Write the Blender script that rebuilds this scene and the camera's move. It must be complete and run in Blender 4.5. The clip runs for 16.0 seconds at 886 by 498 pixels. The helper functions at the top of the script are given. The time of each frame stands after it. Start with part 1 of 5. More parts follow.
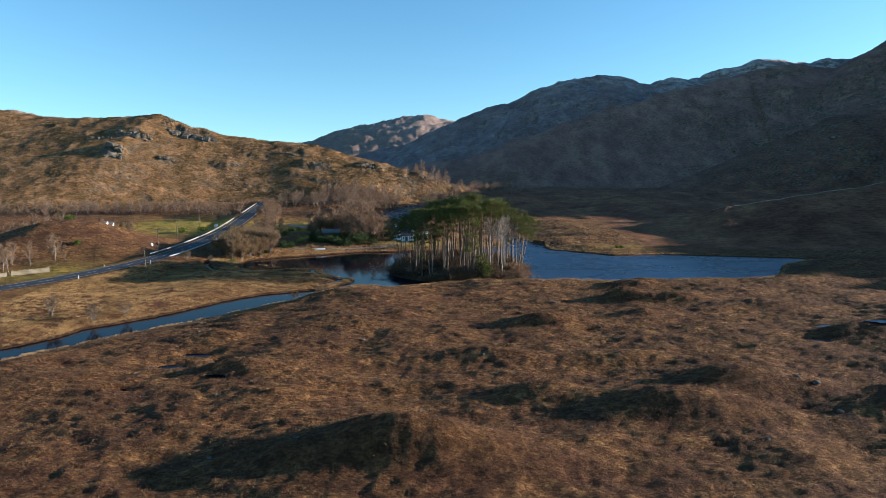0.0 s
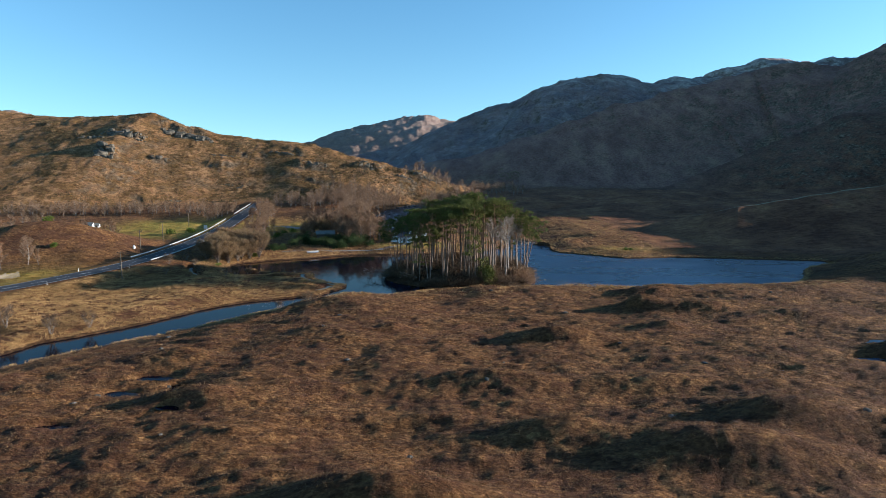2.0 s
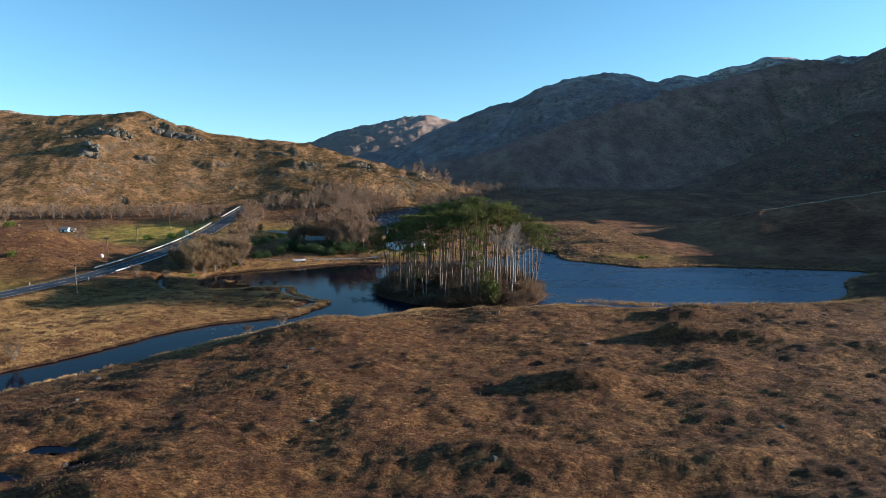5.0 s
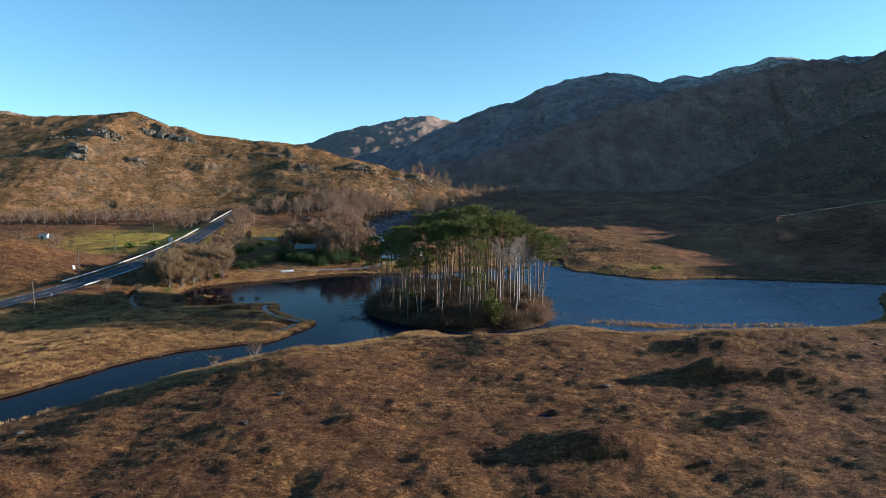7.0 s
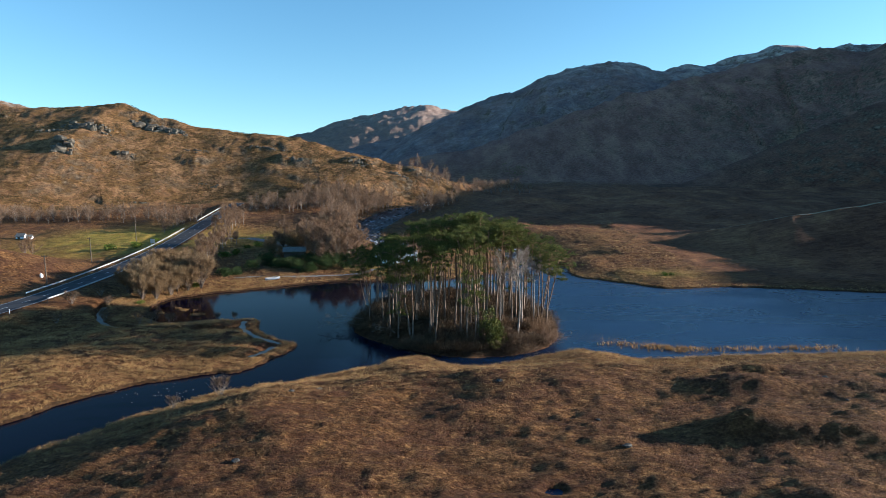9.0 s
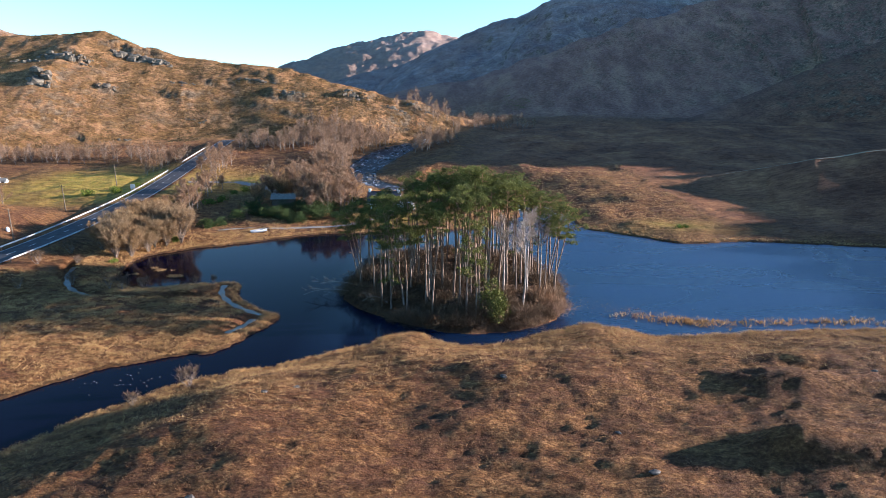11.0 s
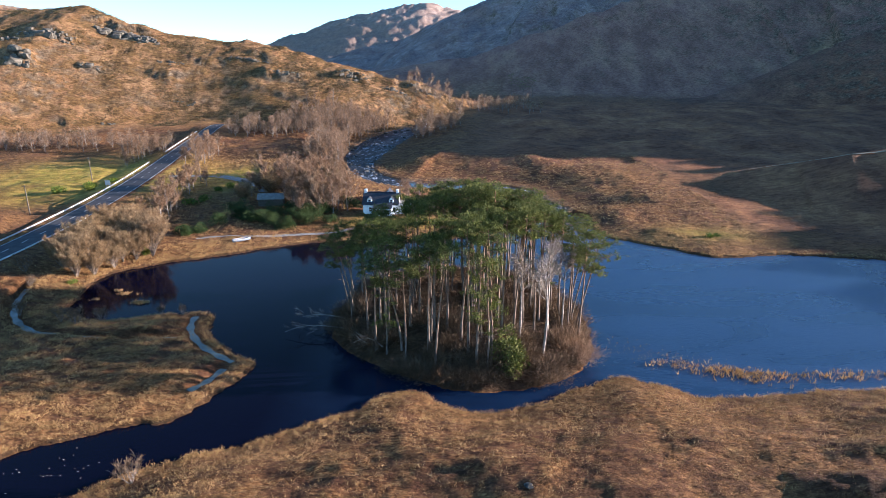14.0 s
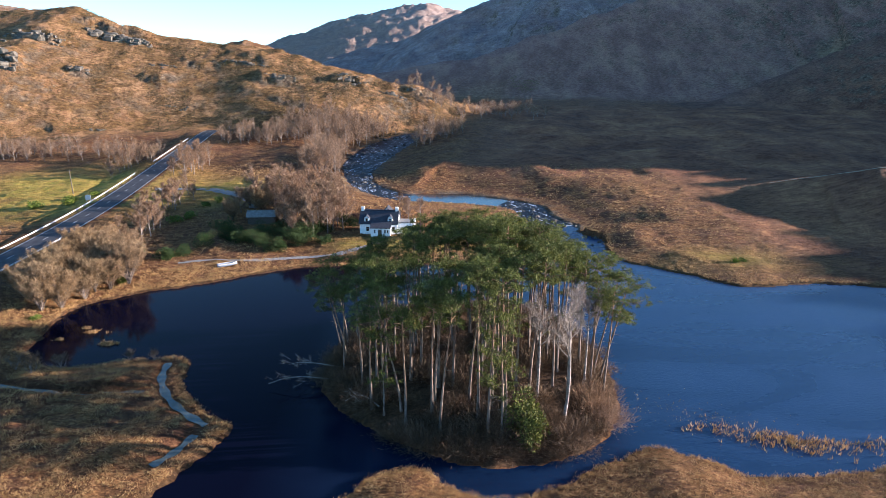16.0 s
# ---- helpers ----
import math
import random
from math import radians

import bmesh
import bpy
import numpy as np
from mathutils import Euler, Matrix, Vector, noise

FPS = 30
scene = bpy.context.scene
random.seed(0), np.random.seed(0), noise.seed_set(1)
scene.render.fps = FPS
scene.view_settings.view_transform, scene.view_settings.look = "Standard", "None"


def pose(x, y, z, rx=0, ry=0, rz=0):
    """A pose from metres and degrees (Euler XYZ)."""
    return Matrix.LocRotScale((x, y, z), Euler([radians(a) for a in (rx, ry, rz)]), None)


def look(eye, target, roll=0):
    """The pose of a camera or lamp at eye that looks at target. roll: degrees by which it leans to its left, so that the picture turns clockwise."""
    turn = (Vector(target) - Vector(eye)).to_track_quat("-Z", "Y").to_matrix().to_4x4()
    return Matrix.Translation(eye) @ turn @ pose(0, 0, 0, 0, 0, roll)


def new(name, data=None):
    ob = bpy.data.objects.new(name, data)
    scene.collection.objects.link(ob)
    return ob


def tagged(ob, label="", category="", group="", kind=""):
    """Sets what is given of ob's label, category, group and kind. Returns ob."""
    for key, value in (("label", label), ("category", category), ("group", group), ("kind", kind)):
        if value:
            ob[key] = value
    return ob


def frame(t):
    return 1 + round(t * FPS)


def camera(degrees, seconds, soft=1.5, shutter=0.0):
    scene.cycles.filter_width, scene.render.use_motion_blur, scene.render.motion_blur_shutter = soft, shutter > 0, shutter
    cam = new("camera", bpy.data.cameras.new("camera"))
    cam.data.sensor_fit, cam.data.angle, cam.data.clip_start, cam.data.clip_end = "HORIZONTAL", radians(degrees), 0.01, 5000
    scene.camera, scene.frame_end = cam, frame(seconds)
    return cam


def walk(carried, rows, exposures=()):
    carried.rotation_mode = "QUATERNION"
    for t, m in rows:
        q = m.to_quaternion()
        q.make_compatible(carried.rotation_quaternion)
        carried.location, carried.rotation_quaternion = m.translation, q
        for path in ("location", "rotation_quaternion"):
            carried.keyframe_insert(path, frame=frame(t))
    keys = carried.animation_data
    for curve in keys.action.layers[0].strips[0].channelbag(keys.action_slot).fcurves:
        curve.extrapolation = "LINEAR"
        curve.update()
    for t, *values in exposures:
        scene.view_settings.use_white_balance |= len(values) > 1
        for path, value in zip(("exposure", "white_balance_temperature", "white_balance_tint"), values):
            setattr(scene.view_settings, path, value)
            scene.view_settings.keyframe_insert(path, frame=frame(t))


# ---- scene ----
cam = camera(73.07, 16.0, soft=0.7)
# seconds, place in metres, heading, pitch and roll in degrees
PATH = [
    (0, 0.00, -141.60, 28.80, -0.00, -6.89, -0.01),
    (1, 0.13, -135.63, 28.28, 0.05, -6.86, -0.03),
    (2, 0.53, -129.56, 27.98, 0.10, -6.82, -0.08),
    (3, 0.84, -123.35, 27.99, 0.15, -6.83, -0.09),
    (4, 1.05, -117.20, 28.09, 0.20, -6.81, -0.10),
    (6.5, 1.88, -100.70, 29.18, 0.27, -6.73, -0.07),
    (7, 2.09, -97.26, 29.70, 0.29, -6.72, -0.08),
    (7.5, 2.48, -94.02, 30.47, 0.29, -6.73, -0.14),
    (8, 2.81, -90.85, 31.24, 0.30, -6.73, -0.19),
    (8.5, 3.03, -87.66, 32.02, 0.32, -6.97, -0.18),
    (9, 3.15, -84.52, 32.84, 0.32, -7.74, -0.13),
    (11.5, 3.60, -68.81, 37.20, 0.37, -15.84, -0.02),
    (12, 3.47, -65.82, 38.06, 0.39, -16.66, 0.05),
    (12.5, 3.31, -62.93, 38.79, 0.39, -16.68, 0.07),
    (13, 3.13, -59.89, 39.44, 0.40, -16.69, 0.09),
    (13.5, 2.96, -56.84, 40.03, 0.42, -16.67, 0.10),
    (14, 2.78, -53.85, 40.69, 0.42, -16.69, 0.09),
    (14.5, 2.59, -50.79, 41.29, 0.42, -16.69, 0.15),
    (15, 2.36, -47.60, 41.84, 0.41, -16.68, 0.15),
    (15.5, 2.14, -44.43, 42.40, 0.42, -16.69, 0.19),
    (16, 1.91, -41.23, 42.90, 0.39, -16.68, 0.21),
]


def held(x, y, z, yaw, pitch, roll):
    return pose(0, 0, 0, 0, 0, yaw) @ pose(0, 0, 0, 90 + pitch) @ pose(0, 0, 0, 0, 0, roll)


EXPOSURES = [(0, 1.36, 5950, 10), (9.0, 1.36, 5950, 10), (11.5, 2.22, 6000, 21), (16, 2.22, 6000, 21)]
walk(cam, [(t, Matrix.Translation(p[:3]) @ held(*p)) for t, *p in PATH], EXPOSURES)

# ---- sky and sun ----
SUN_AZ, SUN_EL = 6.0, 11.8  # degrees from +x towards +y, and above the horizon
world = bpy.data.worlds.new("sky")
scene.world = world
world.use_nodes = True
wn = world.node_tree.nodes
sky = wn.new("ShaderNodeTexSky")
sky.sky_type = "NISHITA"
sky.sun_disc = False
sky.sun_elevation, sky.sun_rotation = radians(SUN_EL), radians(90 - SUN_AZ)
sky.altitude, sky.air_density, sky.dust_density, sky.ozone_density = 0, 1.0, 0.2, 1.8
wn["Background"].inputs["Strength"].default_value = 0.107
clear = wn.new("ShaderNodeHueSaturation")
clear.inputs["Saturation"].default_value = 1.22
clear.inputs["Hue"].default_value = 0.502
# dry winter air: the pale band at the horizon is thin
lifted = wn.new("ShaderNodeMapping")
lifted.inputs["Location"].default_value = (0, 0, 0.075)
level = wn.new("ShaderNodeVectorMath")
level.operation = "NORMALIZE"
world.node_tree.links.new(wn.new("ShaderNodeTexCoord").outputs["Generated"], lifted.inputs["Vector"])
world.node_tree.links.new(lifted.outputs["Vector"], level.inputs[0])
world.node_tree.links.new(level.outputs["Vector"], sky.inputs["Vector"])
world.node_tree.links.new(sky.outputs["Color"], clear.inputs["Color"])
cast = wn.new("ShaderNodeMix")
cast.data_type, cast.blend_type = "RGBA", "MULTIPLY"
cast.inputs[0].default_value, cast.inputs[7].default_value = 1.0, (0.95, 1.035, 0.965, 1)
world.node_tree.links.new(clear.outputs["Color"], cast.inputs[6])
world.node_tree.links.new(cast.outputs[2], wn["Background"].inputs["Color"])
sun_lamp = bpy.data.lights.new("sun", "SUN")
sun_lamp.energy, sun_lamp.angle, sun_lamp.color = 5.0, radians(0.55), (1.0, 0.88, 0.73)
sun = new("sun", sun_lamp)
sun.matrix_world = look((0, 0, 0), (-math.cos(radians(SUN_AZ)) * math.cos(radians(SUN_EL)), -math.sin(radians(SUN_AZ)) * math.cos(radians(SUN_EL)), -math.sin(radians(SUN_EL))))
sun.location = (300, 0, 200)


# ---- materials ----
def material(name, rough=0.9, spec=0.2, metal=0.0):
    m = bpy.data.materials.new(name)
    m.use_nodes = True
    b = m.node_tree.nodes["Principled BSDF"]
    b.inputs["Roughness"].default_value = rough
    b.inputs["Specular IOR Level"].default_value = spec
    b.inputs["Metallic"].default_value = metal
    return m, m.node_tree.nodes, m.node_tree.links, b


def noise_node(n, l, scale, detail=4, vec=None, rough=0.55, dist=0.0):
    t = n.new("ShaderNodeTexNoise")
    t.inputs["Scale"].default_value, t.inputs["Detail"].default_value = scale, detail
    t.inputs["Roughness"].default_value, t.inputs["Distortion"].default_value = rough, dist
    if vec is not None:
        l.new(vec, t.inputs["Vector"])
    return t.outputs["Fac"]


def ramp(n, l, fac, stops):
    r = n.new("ShaderNodeValToRGB")
    while len(r.color_ramp.elements) < len(stops):
        r.color_ramp.elements.new(0.5)
    for e, (p, c) in zip(r.color_ramp.elements, stops):
        e.position = p
        e.color = (*c, 1) if isinstance(c, tuple) else (c, c, c, 1)
    l.new(fac, r.inputs["Fac"])
    return r.outputs["Color"]


def mix(n, l, fac, a, b, blend="MIX"):
    m = n.new("ShaderNodeMix")
    m.data_type, m.blend_type = "RGBA", blend
    for sock, v in ((m.inputs[0], fac), (m.inputs[6], a), (m.inputs[7], b)):
        if isinstance(v, (int, float)):
            sock.default_value = v
        elif isinstance(v, tuple):
            sock.default_value = (*v, 1)
        else:
            l.new(v, sock)
    return m.outputs[2]


def attribute(n, name):
    a = n.new("ShaderNodeAttribute")
    a.attribute_name = name
    return a


def bump(n, l, b, height, strength, distance):
    k = n.new("ShaderNodeBump")
    k.inputs["Strength"].default_value, k.inputs["Distance"].default_value = strength, distance
    l.new(height, k.inputs["Height"])
    l.new(k.outputs["Normal"], b.inputs["Normal"])


def position(n):
    return n.new("ShaderNodeNewGeometry").outputs["Position"]


def stretched(n, l, vec, sx, sy, sz, rz=0.0):
    m = n.new("ShaderNodeMapping")
    m.inputs["Scale"].default_value = (sx, sy, sz)
    m.inputs["Rotation"].default_value = (0, 0, radians(rz))
    l.new(vec, m.inputs["Vector"])
    return m.outputs["Vector"]


def simple(name, stops, scale=1.0, rough=0.85, spec=0.2, metal=0.0, bumpy=0.0, random_tint=0.0, dist=0.02):
    """A surface of mottled colour, with relief, and a tint of its own for each object."""
    m, n, l, b = material(name, rough, spec, metal)
    p = n.new("ShaderNodeTexCoord").outputs["Object"]
    c = ramp(n, l, noise_node(n, l, scale, 5, p), stops)
    if random_tint:
        o = n.new("ShaderNodeObjectInfo")
        c = mix(n, l, random_tint, c, ramp(n, l, o.outputs["Random"], [(0, 0.25), (1, 1.0)]), "MULTIPLY")
    l.new(c, b.inputs["Base Color"])
    if bumpy:
        bump(n, l, b, noise_node(n, l, scale * 6, 4, p), bumpy, dist)
    return m


# moor, fields and hills: one cover, mixed by what grows where, painted shade and haze
m_ground, n, l, b = material("moorland", 0.95, 0.1)
pos = position(n)
flow = stretched(n, l, pos, 1, 1.5, 1, 20)
base = ramp(n, l, noise_node(n, l, 0.05, 5, pos, 0.6), [(0.3, (0.165, 0.08, 0.038)), (0.5, (0.23, 0.12, 0.057)), (0.7, (0.3, 0.172, 0.085))])
tuft = ramp(n, l, noise_node(n, l, 1.3, 6, flow, 0.7, 0.6), [(0.38, (0.04, 0.024, 0.016)), (0.52, (0.19, 0.108, 0.054)), (0.67, (0.43, 0.28, 0.14))])
col = mix(n, l, 0.75, base, tuft)
heath = ramp(n, l, noise_node(n, l, 0.16, 7, pos, 0.68, 0.8), [(0.43, 0.0), (0.57, 1.0)])
col = mix(n, l, mix(n, l, 0.62, (0.0, 0.0, 0.0), heath), col, (0.08, 0.04, 0.034))
# dark marsh and mound cover; tree and mound shade is put in its colour
bog_shade = attribute(n, "bog_shade")
col = mix(n, l, bog_shade.outputs["Fac"], col, ramp(n, l, noise_node(n, l, 0.9, 6, flow, 0.7), [(0.35, (0.042, 0.02, 0.012)), (0.55, (0.11, 0.054, 0.03)), (0.7, (0.23, 0.125, 0.06))]))
slope = attribute(n, "slope")
tan = ramp(n, l, noise_node(n, l, 0.045, 8, pos, 0.75), [(0.36, (0.33, 0.2, 0.112)), (0.62, (0.58, 0.39, 0.24))])
col = mix(n, l, mix(n, l, 1.0, slope.outputs["Color"], (0.48, 0.48, 0.48), "MULTIPLY"), col, tan)
olive = mix(n, l, 1.0, slope.outputs["Color"], ramp(n, l, noise_node(n, l, 0.11, 9, pos, 0.8, 0.5), [(0.43, 0.0), (0.52, 0.85)]), "MULTIPLY")
col = mix(n, l, olive, col, ramp(n, l, noise_node(n, l, 0.5, 5, pos, 0.7), [(0.35, (0.05, 0.034, 0.017)), (0.65, (0.2, 0.13, 0.055))]))
cover = attribute(n, "green")
green = ramp(n, l, noise_node(n, l, 0.3, 5, pos, 0.65), [(0.32, (0.2, 0.2, 0.045)), (0.48, (0.32, 0.27, 0.07)), (0.68, (0.43, 0.32, 0.1))])
col = mix(n, l, cover.outputs["Fac"], col, green)
# violet-brown slopes: distance haze and shade tint put into the colour
high = attribute(n, "high")
col = mix(n, l, high.outputs["Fac"], col, ramp(n, l, noise_node(n, l, 0.03, 6, stretched(n, l, pos, 1.5, 0.6, 1, -25), 0.62), [(0.34, (0.19, 0.118, 0.125)), (0.5, (0.285, 0.182, 0.182)), (0.66, (0.38, 0.258, 0.23))]))
heathery = mix(n, l, 1.0, attribute(n, "heathery").outputs["Color"], ramp(n, l, noise_node(n, l, 0.02, 8, stretched(n, l, pos, 1.6, 0.7, 1, -25), 0.66), [(0.36, 0.25), (0.56, 1.0)]), "MULTIPLY")
col = mix(n, l, heathery, col, ramp(n, l, noise_node(n, l, 0.05, 7, pos, 0.7), [(0.35, (0.07, 0.046, 0.044)), (0.65, (0.16, 0.108, 0.095))]))
grassy = mix(n, l, 1.0, attribute(n, "grassy").outputs["Color"], ramp(n, l, noise_node(n, l, 0.025, 7, stretched(n, l, pos, 1.5, 0.7, 1, -20), 0.7), [(0.38, 0.3), (0.58, 1.0)]), "MULTIPLY")
col = mix(n, l, grassy, col, ramp(n, l, noise_node(n, l, 0.04, 7, pos, 0.7), [(0.35, (0.22, 0.175, 0.12)), (0.65, (0.4, 0.32, 0.2))]))
# bare rock of the back ridges, coloured paler and bluer to carry haze
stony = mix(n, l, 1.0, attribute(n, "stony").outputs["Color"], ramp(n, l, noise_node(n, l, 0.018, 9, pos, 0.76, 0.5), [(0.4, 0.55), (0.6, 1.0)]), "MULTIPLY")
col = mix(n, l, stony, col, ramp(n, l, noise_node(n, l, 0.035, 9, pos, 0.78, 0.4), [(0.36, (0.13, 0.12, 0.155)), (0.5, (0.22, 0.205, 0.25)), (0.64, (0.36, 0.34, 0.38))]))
# redder tone painted in to warm the blue shade on the glen floor
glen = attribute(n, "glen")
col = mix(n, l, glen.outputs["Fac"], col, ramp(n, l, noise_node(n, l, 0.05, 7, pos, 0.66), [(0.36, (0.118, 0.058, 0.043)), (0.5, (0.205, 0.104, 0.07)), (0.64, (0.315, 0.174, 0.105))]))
rocky = attribute(n, "rock")
rockc = ramp(n, l, noise_node(n, l, 0.35, 7, pos, 0.75), [(0.35, (0.04, 0.036, 0.032)), (0.52, (0.13, 0.115, 0.1)), (0.7, (0.32, 0.29, 0.25))])
rmask = mix(n, l, 1.0, rocky.outputs["Color"], ramp(n, l, noise_node(n, l, 0.12, 6, pos, 0.7), [(0.42, 0.0), (0.55, 1.0)]), "MULTIPLY")
col = mix(n, l, rmask, col, rockc)
mud = attribute(n, "mud")
col = mix(n, l, mud.outputs["Fac"], col, ramp(n, l, noise_node(n, l, 0.6, 5, pos), [(0.3, (0.035, 0.025, 0.018)), (0.7, (0.09, 0.065, 0.045))]))
frost = attribute(n, "frost")
fmask = mix(n, l, 1.0, frost.outputs["Color"], ramp(n, l, noise_node(n, l, 0.04, 8, pos, 0.75), [(0.45, 0.0), (0.6, 1.0)]), "MULTIPLY")
col = mix(n, l, fmask, col, (0.72, 0.74, 0.78))
# far peak paled towards blue-grey: haze put into its colour
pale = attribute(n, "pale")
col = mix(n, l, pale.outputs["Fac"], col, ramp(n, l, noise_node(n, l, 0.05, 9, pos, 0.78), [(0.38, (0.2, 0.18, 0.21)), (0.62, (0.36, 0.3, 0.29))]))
patchy = ramp(n, l, noise_node(n, l, 0.5, 5, stretched(n, l, pos, 0.6, 1.7, 1, 8), 0.66), [(0.4, (0.46, 0.42, 0.42)), (0.56, (1.0, 1.0, 1.0))])
col = mix(n, l, 0.68, col, patchy, "MULTIPLY")
wisps = ramp(n, l, noise_node(n, l, 3.2, 4, stretched(n, l, pos, 0.7, 1.5, 1, 15), 0.65), [(0.4, 0.62), (0.58, 1.12)])
col = mix(n, l, 0.8, col, wisps, "MULTIPLY")
col = mix(n, l, 1.0, col, (1.09, 0.945, 0.755), "MULTIPLY")
l.new(col, b.inputs["Base Color"])
hsum = n.new("ShaderNodeMath")
hsum.operation = "ADD"
l.new(noise_node(n, l, 2.2, 6, flow, 0.7), hsum.inputs[0])
l.new(noise_node(n, l, 0.3, 5, pos, 0.7), hsum.inputs[1])
bump(n, l, b, hsum.outputs[0], 1.0, 0.85)

m_water, n, l, b = material("loch_water", 0.04, 0.32)
pos = position(n)
b.inputs["IOR"].default_value = 1.333
# the open eastern arm is ruffled by the wind, the sheltered bay is calm
sep = n.new("ShaderNodeSeparateXYZ")
l.new(pos, sep.inputs[0])
open_arm = n.new("ShaderNodeMapRange")
open_arm.inputs["From Min"].default_value, open_arm.inputs["From Max"].default_value = -20, 35
l.new(sep.outputs["X"], open_arm.inputs["Value"])
gust = ramp(n, l, noise_node(n, l, 0.035, 5, stretched(n, l, pos, 1, 2.5, 1, -12), 0.6, 1.0), [(0.38, 0.68), (0.62, 1.0)])
ruffled = mix(n, l, 1.0, open_arm.outputs["Result"], gust, "MULTIPLY")
l.new(ramp(n, l, ruffled, [(0.0, 0.05), (1.0, 0.34)]), b.inputs["Roughness"])
# blue in the ruffled arm's base colour stands in for reflected sky
l.new(ramp(n, l, ruffled, [(0.0, (0.0015, 0.0018, 0.007)), (1.0, (0.009, 0.03, 0.074))]), b.inputs["Base Color"])
l.new(ramp(n, l, ruffled, [(0.0, 0.045), (1.0, 0.36)]), b.inputs["Specular IOR Level"])
wave = mix(n, l, 1.0, noise_node(n, l, 1.6, 4, stretched(n, l, pos, 1, 2.2, 1, 15), 0.6), ramp(n, l, ruffled, [(0.0, 0.12), (1.0, 1.0)]), "MULTIPLY")
bump(n, l, b, wave, 0.5, 0.08)

m_pool, n, l, b = material("river_pool_water", 0.08, 0.5)
b.inputs["IOR"].default_value = 1.333
pos = position(n)
l.new(ramp(n, l, noise_node(n, l, 0.2, 4, pos), [(0.35, (0.004, 0.008, 0.014)), (0.65, (0.008, 0.014, 0.024))]), b.inputs["Base Color"])
bump(n, l, b, noise_node(n, l, 1.4, 4, pos, 0.6), 0.25, 0.05)

m_rapid, n, l, b = material("white_water", 0.45, 0.05)
pos = position(n)
foam = ramp(n, l, noise_node(n, l, 0.5, 7, stretched(n, l, pos, 1, 0.5, 1), 0.75, 1.5), [(0.55, (0.004, 0.006, 0.01)), (0.63, (0.45, 0.48, 0.53))])
l.new(foam, b.inputs["Base Color"])
bump(n, l, b, noise_node(n, l, 1.2, 5, pos, 0.7), 0.15, 0.1)


def leafy(name, dark, mid, light, tint=0.35, scale=0.6):
    m, n, l, b = material(name, 0.75, 0.25)
    g = n.new("ShaderNodeNewGeometry")
    c = ramp(n, l, g.outputs["Random Per Island"], [(0.0, dark), (0.5, mid), (1.0, light)])
    c2 = ramp(n, l, noise_node(n, l, scale, 3, g.outputs["Position"]), [(0.35, 0.55), (0.65, 1.0)])
    c = mix(n, l, 1.0, c, c2, "MULTIPLY")
    o = n.new("ShaderNodeObjectInfo")
    c = mix(n, l, tint, c, ramp(n, l, o.outputs["Random"], [(0, (0.6, 0.75, 0.6)), (0.5, (1, 1, 1)), (1, (1.0, 0.9, 0.55))]), "MULTIPLY")
    l.new(c, b.inputs["Base Color"])
    t = n.new("ShaderNodeBsdfTranslucent")
    l.new(c, t.inputs["Color"])
    a = n.new("ShaderNodeMixShader")
    a.inputs[0].default_value = 0.15
    l.new(b.outputs[0], a.inputs[1])
    l.new(t.outputs[0], a.inputs[2])
    l.new(a.outputs[0], n["Material Output"].inputs["Surface"])
    return m


m_pine = leafy("pine_needles", (0.03, 0.042, 0.01), (0.09, 0.106, 0.02), (0.21, 0.215, 0.044))
m_holly = leafy("evergreen_leaves", (0.014, 0.03, 0.008), (0.028, 0.055, 0.012), (0.06, 0.095, 0.02))
m_gorse = leafy("gorse_leaves", (0.05, 0.09, 0.015), (0.10, 0.15, 0.02), (0.2, 0.22, 0.03))
m_twig = leafy("birch_twigs", (0.14, 0.082, 0.052), (0.27, 0.165, 0.105), (0.4, 0.265, 0.175), 0.3)
m_alder = leafy("alder_twigs", (0.13, 0.08, 0.042), (0.25, 0.16, 0.085), (0.38, 0.26, 0.15), 0.3)
m_deadtwig = leafy("dead_twigs", (0.16, 0.125, 0.1), (0.3, 0.24, 0.2), (0.44, 0.37, 0.31), 0.1)
m_brush = leafy("brown_brush", (0.045, 0.028, 0.018), (0.12, 0.075, 0.045), (0.23, 0.15, 0.09), 0.3)
m_grass = leafy("moor_grass_blades", (0.085, 0.044, 0.02), (0.175, 0.096, 0.043), (0.29, 0.17, 0.08), 0.0, 0.12)
m_tan = leafy("marsh_grass_blades", (0.22, 0.122, 0.05), (0.42, 0.25, 0.1), (0.6, 0.38, 0.165), 0.0, 0.15)
m_heather = leafy("heather_sprigs", (0.045, 0.034, 0.016), (0.09, 0.068, 0.03), (0.17, 0.12, 0.055), 0.0, 0.05)
m_reed = leafy("reed_blades", (0.27, 0.14, 0.052), (0.45, 0.265, 0.105), (0.66, 0.44, 0.205), 0.0, 0.2)

m_bark, n, l, b = material("pine_bark", 0.9, 0.15)
oc = n.new("ShaderNodeTexCoord").outputs["Object"]
sep = n.new("ShaderNodeSeparateXYZ")
l.new(oc, sep.inputs[0])
rise = n.new("ShaderNodeMapRange")
rise.inputs["From Min"].default_value, rise.inputs["From Max"].default_value = 4, 14
l.new(sep.outputs["Z"], rise.inputs["Value"])
plates = noise_node(n, l, 3.0, 5, stretched(n, l, oc, 1, 1, 0.25), 0.7)
low = ramp(n, l, plates, [(0.35, (0.05, 0.037, 0.03)), (0.6, (0.2, 0.155, 0.125))])
high = ramp(n, l, plates, [(0.35, (0.1, 0.055, 0.035)), (0.6, (0.29, 0.175, 0.11))])
